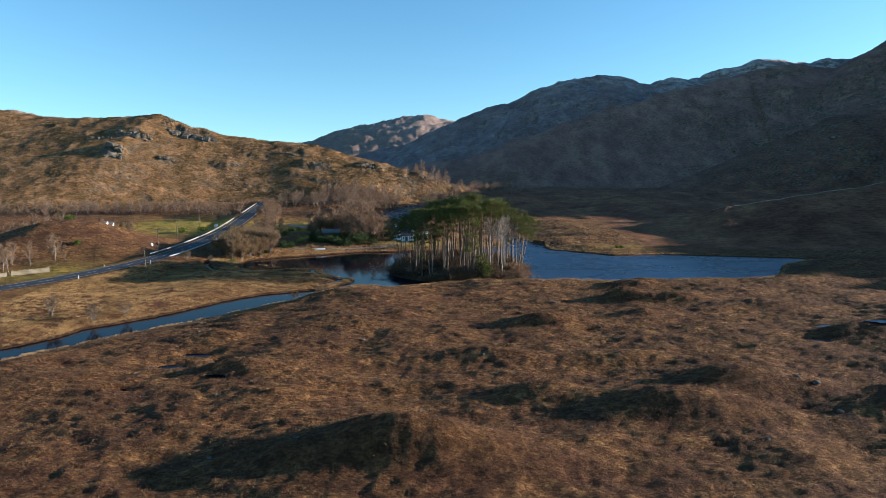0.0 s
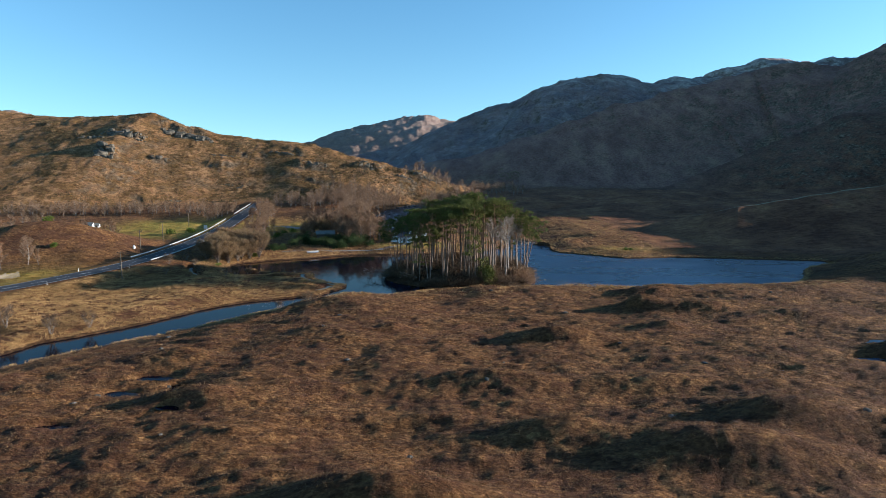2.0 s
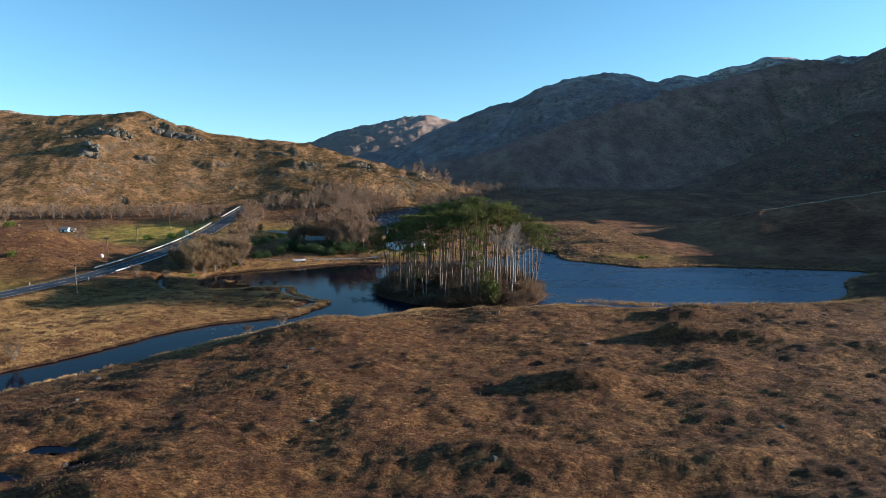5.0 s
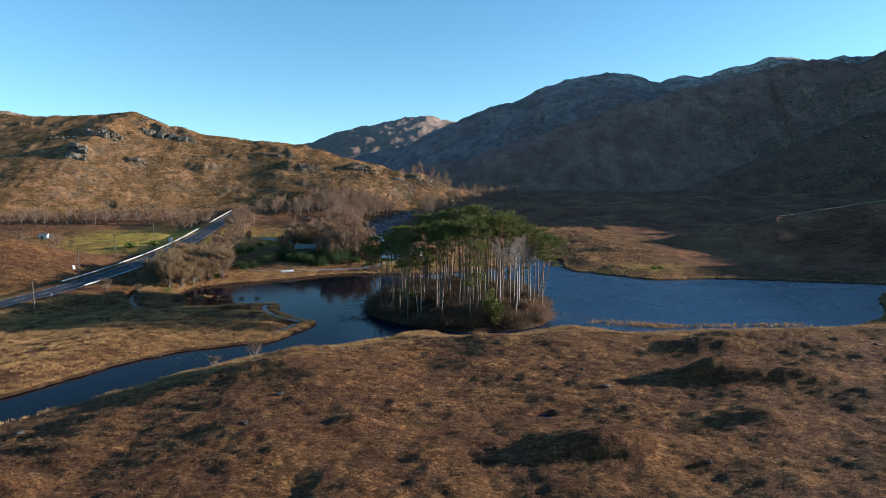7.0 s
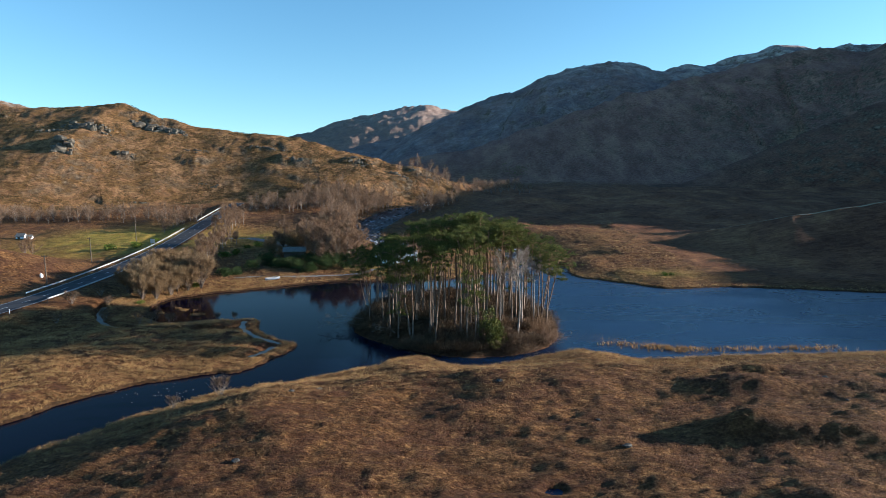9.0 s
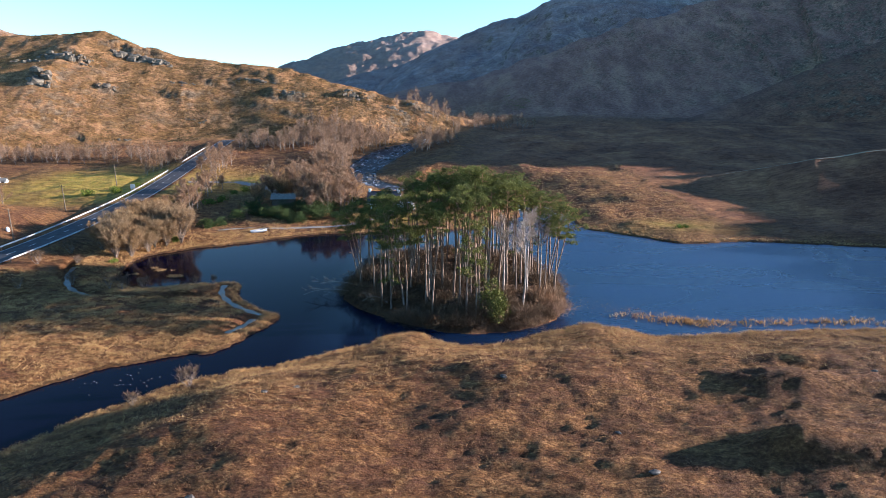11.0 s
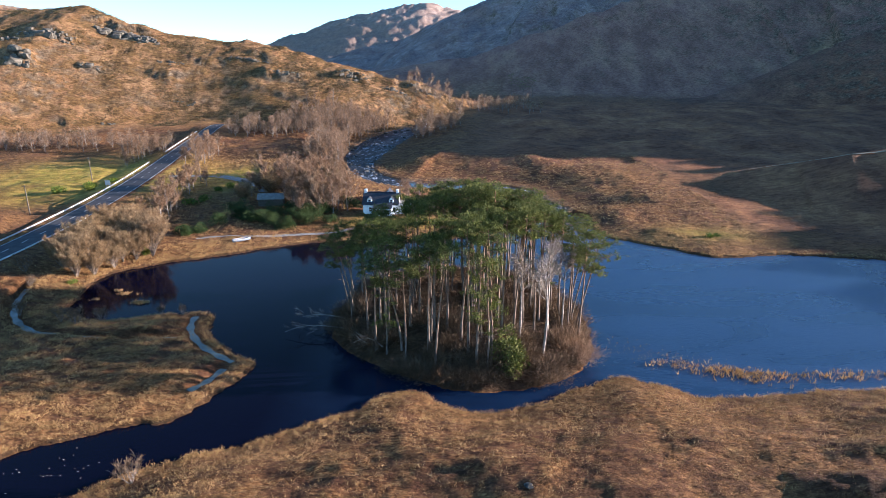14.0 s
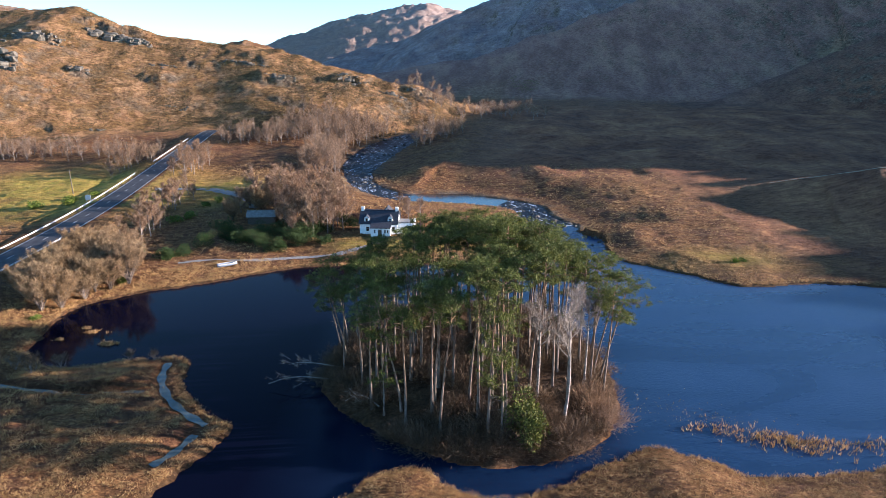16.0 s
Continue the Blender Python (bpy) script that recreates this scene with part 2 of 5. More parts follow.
l.new(mix(n, l, rise.outputs["Result"], low, high), b.inputs["Base Color"])
bump(n, l, b, plates, 0.6, 0.05)
m_birchbark = simple("birch_bark", [(0.4, (0.1, 0.075, 0.06)), (0.62, (0.3, 0.25, 0.215))], 2.0, random_tint=0.3)
m_alderbark = simple("alder_bark", [(0.4, (0.07, 0.052, 0.042)), (0.6, (0.2, 0.16, 0.13))], 2.0, random_tint=0.3)
m_deadwood = simple("dead_wood", [(0.35, (0.11, 0.088, 0.075)), (0.6, (0.31, 0.265, 0.23))], 2.5, bumpy=0.4)
m_rock = simple("grey_rock", [(0.3, (0.025, 0.023, 0.021)), (0.5, (0.075, 0.068, 0.06)), (0.7, (0.2, 0.185, 0.165))], 0.8, bumpy=0.8, random_tint=0.4, dist=0.15)

m_crag = simple("crag_rock", [(0.3, (0.03, 0.028, 0.024)), (0.5, (0.08, 0.07, 0.056)), (0.7, (0.18, 0.155, 0.12))], 0.5, bumpy=1.0, dist=0.4)

# ---- the lie of the land ----
def lattice(ix, iy, seed):
    h = (ix * 374761393 + iy * 668265263 + seed * 974634777) & 0xFFFFFFFF
    h = ((h ^ (h >> 13)) * 1274126177) & 0xFFFFFFFF
    a = ((h ^ (h >> 16)) & 0xFFFF) * (2 * np.pi / 65536)
    return np.cos(a), np.sin(a)


def grain(x, y, seed=0):
    """Smooth noise of unit cell, about -0.7 to 0.7."""
    fx, fy = np.floor(x), np.floor(y)
    ix, iy, dx, dy = fx.astype(np.int64), fy.astype(np.int64), x - fx, y - fy
    out = []
    for cx in (0, 1):
        for cy in (0, 1):
            gx, gy = lattice(ix + cx, iy + cy, seed)
            out.append(gx * (dx - cx) + gy * (dy - cy))
    u, v = dx * dx * dx * (dx * (dx * 6 - 15) + 10), dy * dy * dy * (dy * (dy * 6 - 15) + 10)
    return (out[0] * (1 - v) + out[1] * v) * (1 - u) + (out[2] * (1 - v) + out[3] * v) * u


def fractal(x, y, cell, octaves, seed=0, gain=0.5):
    total, amp = 0.0, 1.0
    for k in range(octaves):
        total = total + amp * grain(x / cell + 13.7 * k, y / cell - 7.1 * k, seed + k)
        cell, amp = cell / 2.0, amp * gain
    return total


def smooth(v):
    v = np.clip(v, 0, 1)
    return v * v * (3 - 2 * v)


def curved(points, steps=5, closed=False):
    """A rounded line through the points of the plan (Catmull-Rom)."""
    p = np.array(points, float)
    p = np.vstack([p[-1:], p, p[:2]]) if closed else np.vstack([2 * p[:1] - p[1:2], p, 2 * p[-1:] - p[-2:-1]])
    out = []
    for k in range(1, len(p) - 2):
        for t in np.arange(steps) / steps:
            a, b, c, d = p[k - 1:k + 3]
            out.append(0.5 * (2 * b + (c - a) * t + (2 * a - 5 * b + 4 * c - d) * t * t + (3 * b - a - 3 * c + d) * t ** 3))
    if not closed:
        out.append(p[-2])
    return np.array(out)


def to_line(x, y, line, closed=False):
    """Distance to a line in the plan, and how far along it (in points) the nearest place is."""
    pts = np.vstack([line, line[:1]]) if closed else line
    best, along = np.full(x.shape, 1e18), np.zeros(x.shape)
    for k in range(len(pts) - 1):
        (ax, ay), (bx, by) = pts[k][:2], pts[k + 1][:2]
        ux, uy = bx - ax, by - ay
        t = np.clip(((x - ax) * ux + (y - ay) * uy) / (ux * ux + uy * uy + 1e-9), 0, 1)
        d = (x - ax - t * ux) ** 2 + (y - ay - t * uy) ** 2
        near = d < best
        best, along = np.where(near, d, best), np.where(near, k + t, along)
    return np.sqrt(best), along


def inside(x, y, line):
    odd = np.zeros(x.shape, bool)
    for (ax, ay), (bx, by) in zip(line, np.roll(line, -1, axis=0)):
        if ay != by:
            odd ^= ((ay > y) != (by > y)) & (x < (bx - ax) * (y - ay) / (by - ay) + ax)
    return odd


NEAR_BANK = curved([(-105, -108), (-69, -52), (-58, -36), (-46, -21), (-39, -11), (-34, -5), (-30, -1), (-25, 2), (-19, 4.5), (-11, 9.5), (-6, 14), (-1, 15.5), (4, 11.5), (9, 11), (13, 12.2), (18, 15),
                    (26, 20), (32, 17.5), (36, 14.5), (46, 15.5), (57, 17), (69, 17.5), (82, 19), (95, 28), (104, 40), (112, 52), (126, 62)])
FAR_SHORE = curved([(127, 68), (97, 75), (80, 78), (65, 76), (56, 82), (49, 88), (43, 93), (42, 101), (43, 111), (38, 119), (34, 129), (25, 129), (27, 119), (25, 108), (17, 100), (6, 92), (-9, 88), (-22, 87), (-31, 86.5), (-40, 82), (-47, 77), (-57, 71.5), (-64.5, 66), (-67.5, 60.5), (-67.5, 55), (-65.6, 50.6), (-65, 46)])
POINT = curved([(-64.5, 43.5), (-61, 41), (-57, 38.5), (-50, 39.5), (-43, 42), (-38, 41.5), (-35.5, 34), (-30, 27.5), (-25, 23.5), (-26, 19), (-28, 14.5), (-30, 9.5), (-36, 7.5), (-43, 3.5), (-49, -2), (-53, -8), (-57, -17), (-63, -24),
                (-68, -31), (-74, -44), (-112, -100)])
LOCH = np.vstack([NEAR_BANK, FAR_SHORE, POINT])
ISLAND = curved([(-16, 42), (-15, 33), (-9, 25), (-3, 20.5), (5, 16.8), (9, 16.2), (16, 18), (22, 23), (25, 30), (26, 40), (23, 52), (13, 60), (0, 62), (-10, 56), (-15, 49)], 4, True)
# upper river: place, height of the water and half width
RIVER = curved([(33, 124, 0.02, 6), (29, 134, 0.4, 5), (26.5, 146, 0.9, 5.5), (15, 154, 1.0, 6), (2, 159, 1.05, 7.5), (-15, 160, 1.3, 5), (-29, 177, 2.2, 4.5), (-34, 200, 3.0, 6), (-34, 225, 4.2, 9), (-29, 255, 6, 10), (-20, 284, 8, 8), (-12, 300, 8.6, 5)])
ROAD = curved([(-170, -75, 2.4), (-120, -27, 2.6), (-103, 0, 2.7), (-96, 22, 2.8), (-92.5, 42, 2.9), (-92, 60, 3.1), (-93, 80, 3.4), (-95, 104, 4.0), (-97.5, 128, 5.0), (-101, 153, 6.3), (-105, 180, 8.0), (-109, 207, 9.7), (-113, 234, 11.3), (-117, 258, 12.5), (-120, 276, 12.2)])
# ridges: place, height and breadth of the slope
LEFT_HILL = [(-900, 640, 150, 300), (-525, 440, 101.5, 250), (-394, 402, 88.8, 220), (-351, 398, 82.7, 215), (-287, 388, 80.7, 208), (-241, 380, 82, 190), (-211, 370, 69, 150), (-148, 365, 60, 105), (-105, 360, 55, 100), (-66, 352, 44, 100), (-29, 348, 34, 85),
             (-6, 346, 29, 70), (8, 360, 23, 60), (44, 400, 15, 55), (85, 440, 4, 50)]
LOW_RIDGE = [(72, 166, 1, 30), (94, 158, 4, 36), (107, 153, 8, 44), (121, 149, 11, 50), (134, 142, 15, 56), (164, 138, 20, 62), (196, 141, 24, 68), (274, 170, 34, 80), (420, 290, 80, 120), (600, 330, 105, 150)]
# the next three lie out of view, added to cast shade from the east
EAST_SHADE_HILL = [(400, 214, 70, 40), (408, 228, 98, 60), (425, 247, 110, 80), (440, 322, 108, 110), (470, 387, 112, 130), (520, 467, 124, 140), (640, 527, 150, 160)]
SHADE_HILL = [(300, -46, 38, 90), (320, 28, 51.5, 110), (345, 88, 57, 110), (350, 133, 58, 100), (350, 158, 61, 90), (352, 210, 63, 70)]
OUTER_SHADE_RIDGE = [(1080, 1250, 420, 300), (970, 1000, 400, 300), (1000, 770, 360, 260)]
MID_HILL = [(21, 320, 2, 70), (82, 380, 5, 110), (147, 400, 5, 110)]
# rock steps on the hill: place, breadth and height
CRAGS = [(-240, 298, 8, 6.5), (-236, 330, 18, 4), (-213, 360, 20, 6), (-207, 308, 7, 3), (-198, 262, 9, 3), (-180, 248, 9, 3), (-168, 318, 10, 3), (-58, 331, 12, 3.5), (-14, 340, 11, 4), (-140, 336, 22, 2.5), (-100, 322, 16, 2.5), (-120, 345, 12, 3), (-310, 360, 14, 3)]
SPUR = [(200, 470, 10, 60), (245, 477, 26, 90), (305, 480, 51, 120), (348, 478, 69, 145), (392, 478, 88, 160), (445, 478, 102, 175), (700, 400, 150, 220)]
SHOULDER = [(100, 630, 5, 50), (123, 637, 18, 80), (177, 637, 31, 110), (234, 640, 47, 140), (335, 650, 78, 190), (442, 655, 106, 220), (563, 640, 133, 240)]
BIG_RIDGE = [(-120, 735, 34, 150), (-51, 727, 46, 180), (30, 727, 60, 200), (119, 727, 87, 220), (200, 737, 112, 250), (270, 747, 135, 270), (340, 757, 158, 290), (444, 760, 182, 310), (537, 700, 184, 320), (590, 650, 212, 330), (800, 560, 255, 310), (1150, 680, 290, 300)]
BACK_RIDGE = [(-330, 1130, 30, 160), (-167, 1100, 76, 240), (-74, 1100, 93, 280), (18, 1050, 134, 330), (80, 1000, 157, 360), (151, 980, 178, 390), (217, 950, 198, 400), (275, 941, 203, 400), (385, 1000, 204, 400), (500, 1050, 221, 400), (700, 1000, 230, 400)]
HIGH_RIDGE = [(500, 1330, 220, 400), (622, 1280, 268, 400), (712, 1280, 298, 420), (854, 1300, 297, 420), (1300, 1300, 330, 420)]
FAR_PEAK = [(-900, 2350, 60, 500), (-532, 2300, 178, 600), (-327, 2300, 238, 650), (-200, 2300, 258, 650), (-99, 2300, 277, 650), (36, 2300, 255, 650), (300, 2400, 230, 600)]
LEFT_FAR = [(-1500, 1400, 260, 500), (-1076, 1500, 192, 450), (-997, 1500, 176, 420), (-760, 1500, 120, 400), (-562, 1500, 98, 350), (-492, 1500, 111, 350), (-431, 1500, 92, 320), (-330, 1520, 50, 300)]
# mounds on the moor: place, height, length and breadth
MOUNDS = [(-3, -92, 4.0, 11, 5), (37, -22, 2.4, 5, 2.8), (46, -24, 2.2, 6, 2.8), (25, -81, 2.6, 8, 4), (35, -75, 2.8, 9, 4.5), (11, -76, 1.5, 8, 3), (56, -80, 3.2, 9, 5), (19, -44, 2.2, 7, 3.5), (44, -9, 1.6, 7, 3.5), (-20, -22, 1.4, 9, 5), (-7, -38, 1.1, 3, 2.4),
          (70, -50, 2.0, 10, 5), (-34, -52, 1.4, 7, 3.5), (36, -37, 1.2, 3, 2.4), (6, -62, 1.7, 8, 3), (47, -2, 1.3, 5, 3.5), (-2, -72, 0.9, 8, 3.2), (24, -62, 1.5, 7, 3), (-26, -68, 1.3, 6, 3), (62, -30, 1.6, 9, 4)]
POOLS = [(-38, -74, 2.2, 0.8), (-37, -63, 1.8, 0.8), (-35.5, -58, 2.0, 0.7), (-31, -60.5, 1.2, 0.6), (43, -57, 1.6, 0.4), (65, -45, 3.0, 0.6), (69, -50, 1.6, 0.7), (57, -52, 2.4, 0.5), (13, -33, 0.8, 0.5), (-28, -70, 1.0, 0.5)]


DRAINS = [curved(p, 6) for p in ([(-77.5, 53), (-75, 46.5), (-71, 40), (-67, 36), (-62, 33), (-53, 31.2), (-48, 30.2), (-43, 31), (-39.6, 31.5)], [(-40, 40), (-39, 35.5), (-36, 30.5), (-32, 26.5), (-28, 23.5)], [(-28.5, 21.5), (-29.5, 18), (-31, 15.5)])]


def ridge(x, y, line, power=1.15):
    d, s = to_line(x, y, np.array(line)[:, :2])
    k = np.arange(len(line))
    z, w = np.interp(s, k, [p[2] for p in line]), np.interp(s, k, [p[3] for p in line])
    v = np.clip(1 - d / w, 0, 1)
    return z * (0.55 * v ** power + 0.45 * smooth(v))


HILL_X = np.arange(-1000.0, 200.0, 4.0)
HILL_ROWS = [np.convolve(np.pad(np.interp(HILL_X, [p[0] for p in LEFT_HILL], [p[k] for p in LEFT_HILL]), 8, "edge"), np.hanning(17) / np.hanning(17).sum(), "valid") for k in (1, 3)]


def left_hill(x, y):
    """The long hill to the west: its crest is a smooth line over x."""
    y0, w = (np.interp(x, HILL_X, row) for row in HILL_ROWS)
    z = np.interp(x, [p[0] for p in LEFT_HILL], [p[2] for p in LEFT_HILL])
    v = np.clip(1 - np.abs(y - y0) * 0.97 / w, 0, 1)
    return z * (0.55 * v ** 1.15 + 0.45 * smooth(v)) * smooth((150 - x) / 60)


def land(x, y):
    """Height of the ground, and the covers that follow from the plan."""
    x, y = np.asarray(x, float), np.asarray(y, float)
    wx, wy = x + 0.9 * fractal(x, y, 5.0, 3, 40), y + 0.9 * fractal(x, y, 5.0, 3, 50)
    box = (np.abs(x) < 260) & (y > -260) & (y < 260)
    dn, df = np.full(x.shape, 200.0), np.full(x.shape, 200.0)
    wet, isl = np.zeros(x.shape, bool), np.zeros(x.shape, bool)
    dn[box] = to_line(wx[box], wy[box], NEAR_BANK)[0]
    df[box] = np.minimum(to_line(wx[box], wy[box], FAR_SHORE)[0], to_line(wx[box], wy[box], POINT)[0])
    wet[box] = inside(wx[box], wy[box], LOCH)
    di = np.full(x.shape, 200.0)
    di[box] = to_line(wx[box], wy[box], ISLAND, True)[0]
    isl[box] = inside(wx[box], wy[box], ISLAND)
    south = (dn < df) & box | (y < -100)
    d = np.minimum(dn, df)
    hummock = 0.45 - np.abs(fractal(x * 0.55, y * 1.45, 5.0, 3, 3, 0.6))
    tussock = 0.3 - np.abs(fractal(x * 0.5, y * 1.35, 2.0, 2, 71)) + 0.5 * fractal(x * 0.7, y, 0.9, 2, 73)
    moor = 0.35 + np.minimum(3.7, 0.23 * d) + (fractal(x, y, 30, 3, 5) * 1.5 + (hummock - 0.2) * 0.42 + tussock * 0.4) * smooth(d / 14)
    moor = moor + (fractal(x * 0.75, y * 1.3, 10, 2, 15) * 0.45 + np.maximum(0, fractal(x * 0.5, y * 1.5, 6.5, 2, 16) - 0.1) * 0.7) * smooth(d / 12)
    for mx, my, mh, ml, mb in MOUNDS:
        moor = moor + mh * np.exp(-(((x - mx) / ml) ** 2 + ((y - my) / np.where(y < my, 0.6 * mb, mb)) ** 2)) * smooth(d / 8)
    valley = np.clip(y - 95, 0, 240) * 0.06 + fractal(x, y, 45, 4, 99) * 4.0 * smooth((y - 165) / 40) * smooth((x - 5) / 40)
    north = 0.3 + np.minimum(1.2, 0.15 * d) + valley + (fractal(x, y, 22, 3, 6) * 1.1 + (hummock - 0.2) * 0.45 + tussock * 0.32) * smooth(d / 10)
    z = np.where(south, moor, north)
    hills = left_hill(x, y)
    sorts = dict(stony=np.zeros(x.shape), heathery=np.zeros(x.shape), grassy=np.zeros(x.shape))
    for key, lines in (("stony", (BACK_RIDGE, HIGH_RIDGE)), ("heathery", (SPUR, EAST_SHADE_HILL)), ("grassy", (SHOULDER,)), ("plain", (BIG_RIDGE, LOW_RIDGE))):
        top = np.max([ridge(x, y, line) for line in lines], axis=0)
        lead = smooth((top - hills + 8 * fractal(x, y, 60, 4, 101)) / 8 + 0.5)
        for other in sorts:
            sorts[other] = sorts[other] * (1 - lead)
        if key in sorts:
            sorts[key] = np.maximum(sorts[key], lead)
        hills = np.maximum(hills, top)
    for line in (SHADE_HILL, OUTER_SHADE_RIDGE, MID_HILL, FAR_PEAK, LEFT_FAR):
        hills = np.maximum(hills, ridge(x, y, line))
    rough = np.clip(hills / 30, 0, 1)
    crag = fractal(x, y, 70, 6, 9, 0.55)
    gully = -np.abs(fractal(x * 0.8, y, 120, 4, 12, 0.5))
    hills = hills + rough * (crag * np.where(y < 700, np.clip(hills * 0.03, 0.8, 2), np.clip(hills * 0.09, 2, 9)) + (gully + 0.2) * np.clip((hills - 60) * 0.09, 0.5, 14) * np.where((y < 700) & (x < 100), 0.15, 1))
    hills = hills + rough * (0.2 - np.abs(fractal(x, y, 200, 6, 97, 0.6))) * 11 * (y > 1500)
    hills = hills + rough * (0.2 - np.abs(fractal(x * 1.4, y * 0.7, 110, 4, 98, 0.55))) * np.clip(hills * 0.06, 0, 6) * (y < 1500) * (x > 40)
    hills = hills + rough * fractal(x, y, 22, 3, 90) * 1.1 * (y < 700)
    for cx, cy, cw, ch in CRAGS:
        t = y - cy + 7 * fractal(x, y, 12, 3, 91)
        hills = hills + ch * np.exp(-((x - cx) / cw) ** 4) * smooth(t / 3.5 + 0.5) * np.exp(-np.clip(t, 0, 200) / 10)
    # broken ledges that run along the hill
    ledge = hills / 9 + 1.6 * fractal(x, y, 55, 4, 93)
    part_ = ledge - np.floor(ledge)
    hills = hills + (smooth(part_ / 0.3) - part_) * 2.0 * rough * smooth(fractal(x, y, 60, 2, 94) * 3 + 0.4) * (y < 700) * smooth((x + 190) / 50)
    hills = hills + rough * (0.25 - np.abs(fractal(x, y, 8, 3, 95, 0.6))) * (0.5 + 0.8 * smooth(fractal(x, y, 90, 2, 96) * 3 + 0.5)) * (y < 700)
    hills = np.maximum(hills, 0)
    soft = np.clip(hills, 0.01, 3)
    z = 0.5 * (z + hills + np.sqrt((z - hills) ** 2 + soft ** 2)) - 0.25 * soft * (hills > 0.5)
    # the knoll between the road and the river, left of the road
    z = z + 11 * np.exp(-(((x + 138) / 32) ** 2 + ((y - 78) / 22) ** 2))
    # road bed
    rd, rs = to_line(x, y, ROAD[:, :2])
    rz = np.interp(rs, np.arange(len(ROAD)), ROAD[:, 2])
    z = rz - 0.12 + (z - rz + 0.12) * np.maximum(smooth((rd - 5.6) / 9), smooth((np.abs(z - rz) - 5) / 5))
    # upper river
    vd, vs = to_line(wx, wy, RIVER[:, :2])
    vz, vw = np.interp(vs, np.arange(len(RIVER)), RIVER[:, 2]), np.interp(vs, np.arange(len(RIVER)), RIVER[:, 3])
    cut = smooth((vd - vw) / 5)
    up = (y > 118) & (vd < 40)
    z = np.where(up, np.where(vd < vw, vz - 0.9 * smooth((vw - vd) / 2), vz + 0.35 * np.minimum(vd - vw, 1.0) + (z - vz) * smooth((vd - vw) / 30)), z)
    # loch bed and island
    bed = -1.6 * smooth(np.where(isl, 0, np.minimum(d, di)) / 4) - 0.02
    z = np.where(wet & ~isl, np.minimum(bed, 0.0), z)
    z = np.where(isl, 0.1 + np.minimum(3.0, 0.42 * di) + hummock * 0.8 * smooth(di / 4), z)
    marsh = (x > -80) & (x < -22) & (y > 10) & (y < 55) & ~wet
    dd = np.full(x.shape, 50.0)
    if marsh.any():
        dd[marsh] = np.min([to_line(x[marsh], y[marsh], p)[0] for p in DRAINS], axis=0)
        z = np.where(dd < 3, 0.32 + (z - 0.32) * smooth((dd - 0.6) / 1.2), z)
    for px, py, pl, pb in POOLS:
        q = ((x - px) / (pl * 1.3)) ** 2 + ((y - py) / (pb * 1.6)) ** 2
        z = z - 0.7 * np.exp(-q * q)
    return z, dict(d=np.where(wet, -d, d), south=south, hills=hills, isl=isl, wet=wet, rd=rd, dd=dd, vd=vd - vw, **sorts)


def mesh_from(name, verts, faces, smooth_shade=False):
    """A mesh from arrays: all faces have the same number of corners."""
    verts, faces = np.asarray(verts, np.float32), np.asarray(faces, np.int32)
    me = bpy.data.meshes.new(name)
    me.vertices.add(len(verts))
    me.vertices.foreach_set("co", verts.ravel())
    k = faces.shape[1]
    me.loops.add(faces.size)
    me.loops.foreach_set("vertex_index", faces.ravel())
    me.polygons.add(len(faces))
    me.polygons.foreach_set("loop_start", np.arange(0, faces.size, k, dtype=np.int32))
    me.polygons.foreach_set("use_smooth", np.full(len(faces), smooth_shade))
    me.update(calc_edges=True)
    me.validate()
    return me


ys = [-1500.0]
while ys[-1] < -101:
    ys.append(ys[-1] + max(1.0, 0.09 * (-90 - ys[-1])))
ys = [v for v in ys if v < -180] + list(np.arange(-180, -100, 1.0)) + list(np.arange(-100, 40, 0.5))
while ys[-1] < 4400:
    ys.append(ys[-1] + 0.0066 * (ys[-1] + 40))
ys = np.array(ys)
side = 0.72 + 3.4 * (np.arange(1, 41) / 40) ** 2
us = np.concatenate([-side[::-1], np.linspace(-0.72, 0.72, 620), side])
wide = np.where(ys > -100, ys + 220, 120 + (-100 - ys))
X, Y = us[None, :] * wide[:, None], np.repeat(ys[:, None], len(us), 1)
Z, plan = land(X, Y)
ny, nx = X.shape
idx = np.arange(ny * nx).reshape(ny, nx)
quads = np.stack([idx[:-1, :-1], idx[:-1, 1:], idx[1:, 1:], idx[1:, :-1]], -1).reshape(-1, 4)
me = mesh_from("ground", np.stack([X, Y, Z], -1).reshape(-1, 3), quads, True)
gy, gx = np.gradient(Z, axis=0) / np.gradient(Y, axis=0), np.gradient(Z, axis=1) / np.gradient(X, axis=1)
steep = np.hypot(gx, gy)
meadow = 1.4 * np.exp(-(((X + 122) / 32) ** 2 + ((Y - 148) / 28) ** 2)) + np.exp(-(((X + 112) / 20) ** 2 + ((Y - 20) / 22) ** 2)) * 0.7 + 0.9 * np.exp(-(((X + 72) / 16) ** 2 + ((Y - 150) / 16) ** 2)) + np.exp(-(((X + 10) / 14) ** 2 + ((Y - 99) / 5) ** 2))
meadow = meadow + 0.5 * np.exp(-(((X - 68) / 16) ** 2 + ((Y - 90) / 7) ** 2))
# heather on tall mounds, set towards the near side as painted shade
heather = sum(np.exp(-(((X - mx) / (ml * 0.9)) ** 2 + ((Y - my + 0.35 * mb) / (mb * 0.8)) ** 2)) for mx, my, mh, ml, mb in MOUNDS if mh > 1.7)
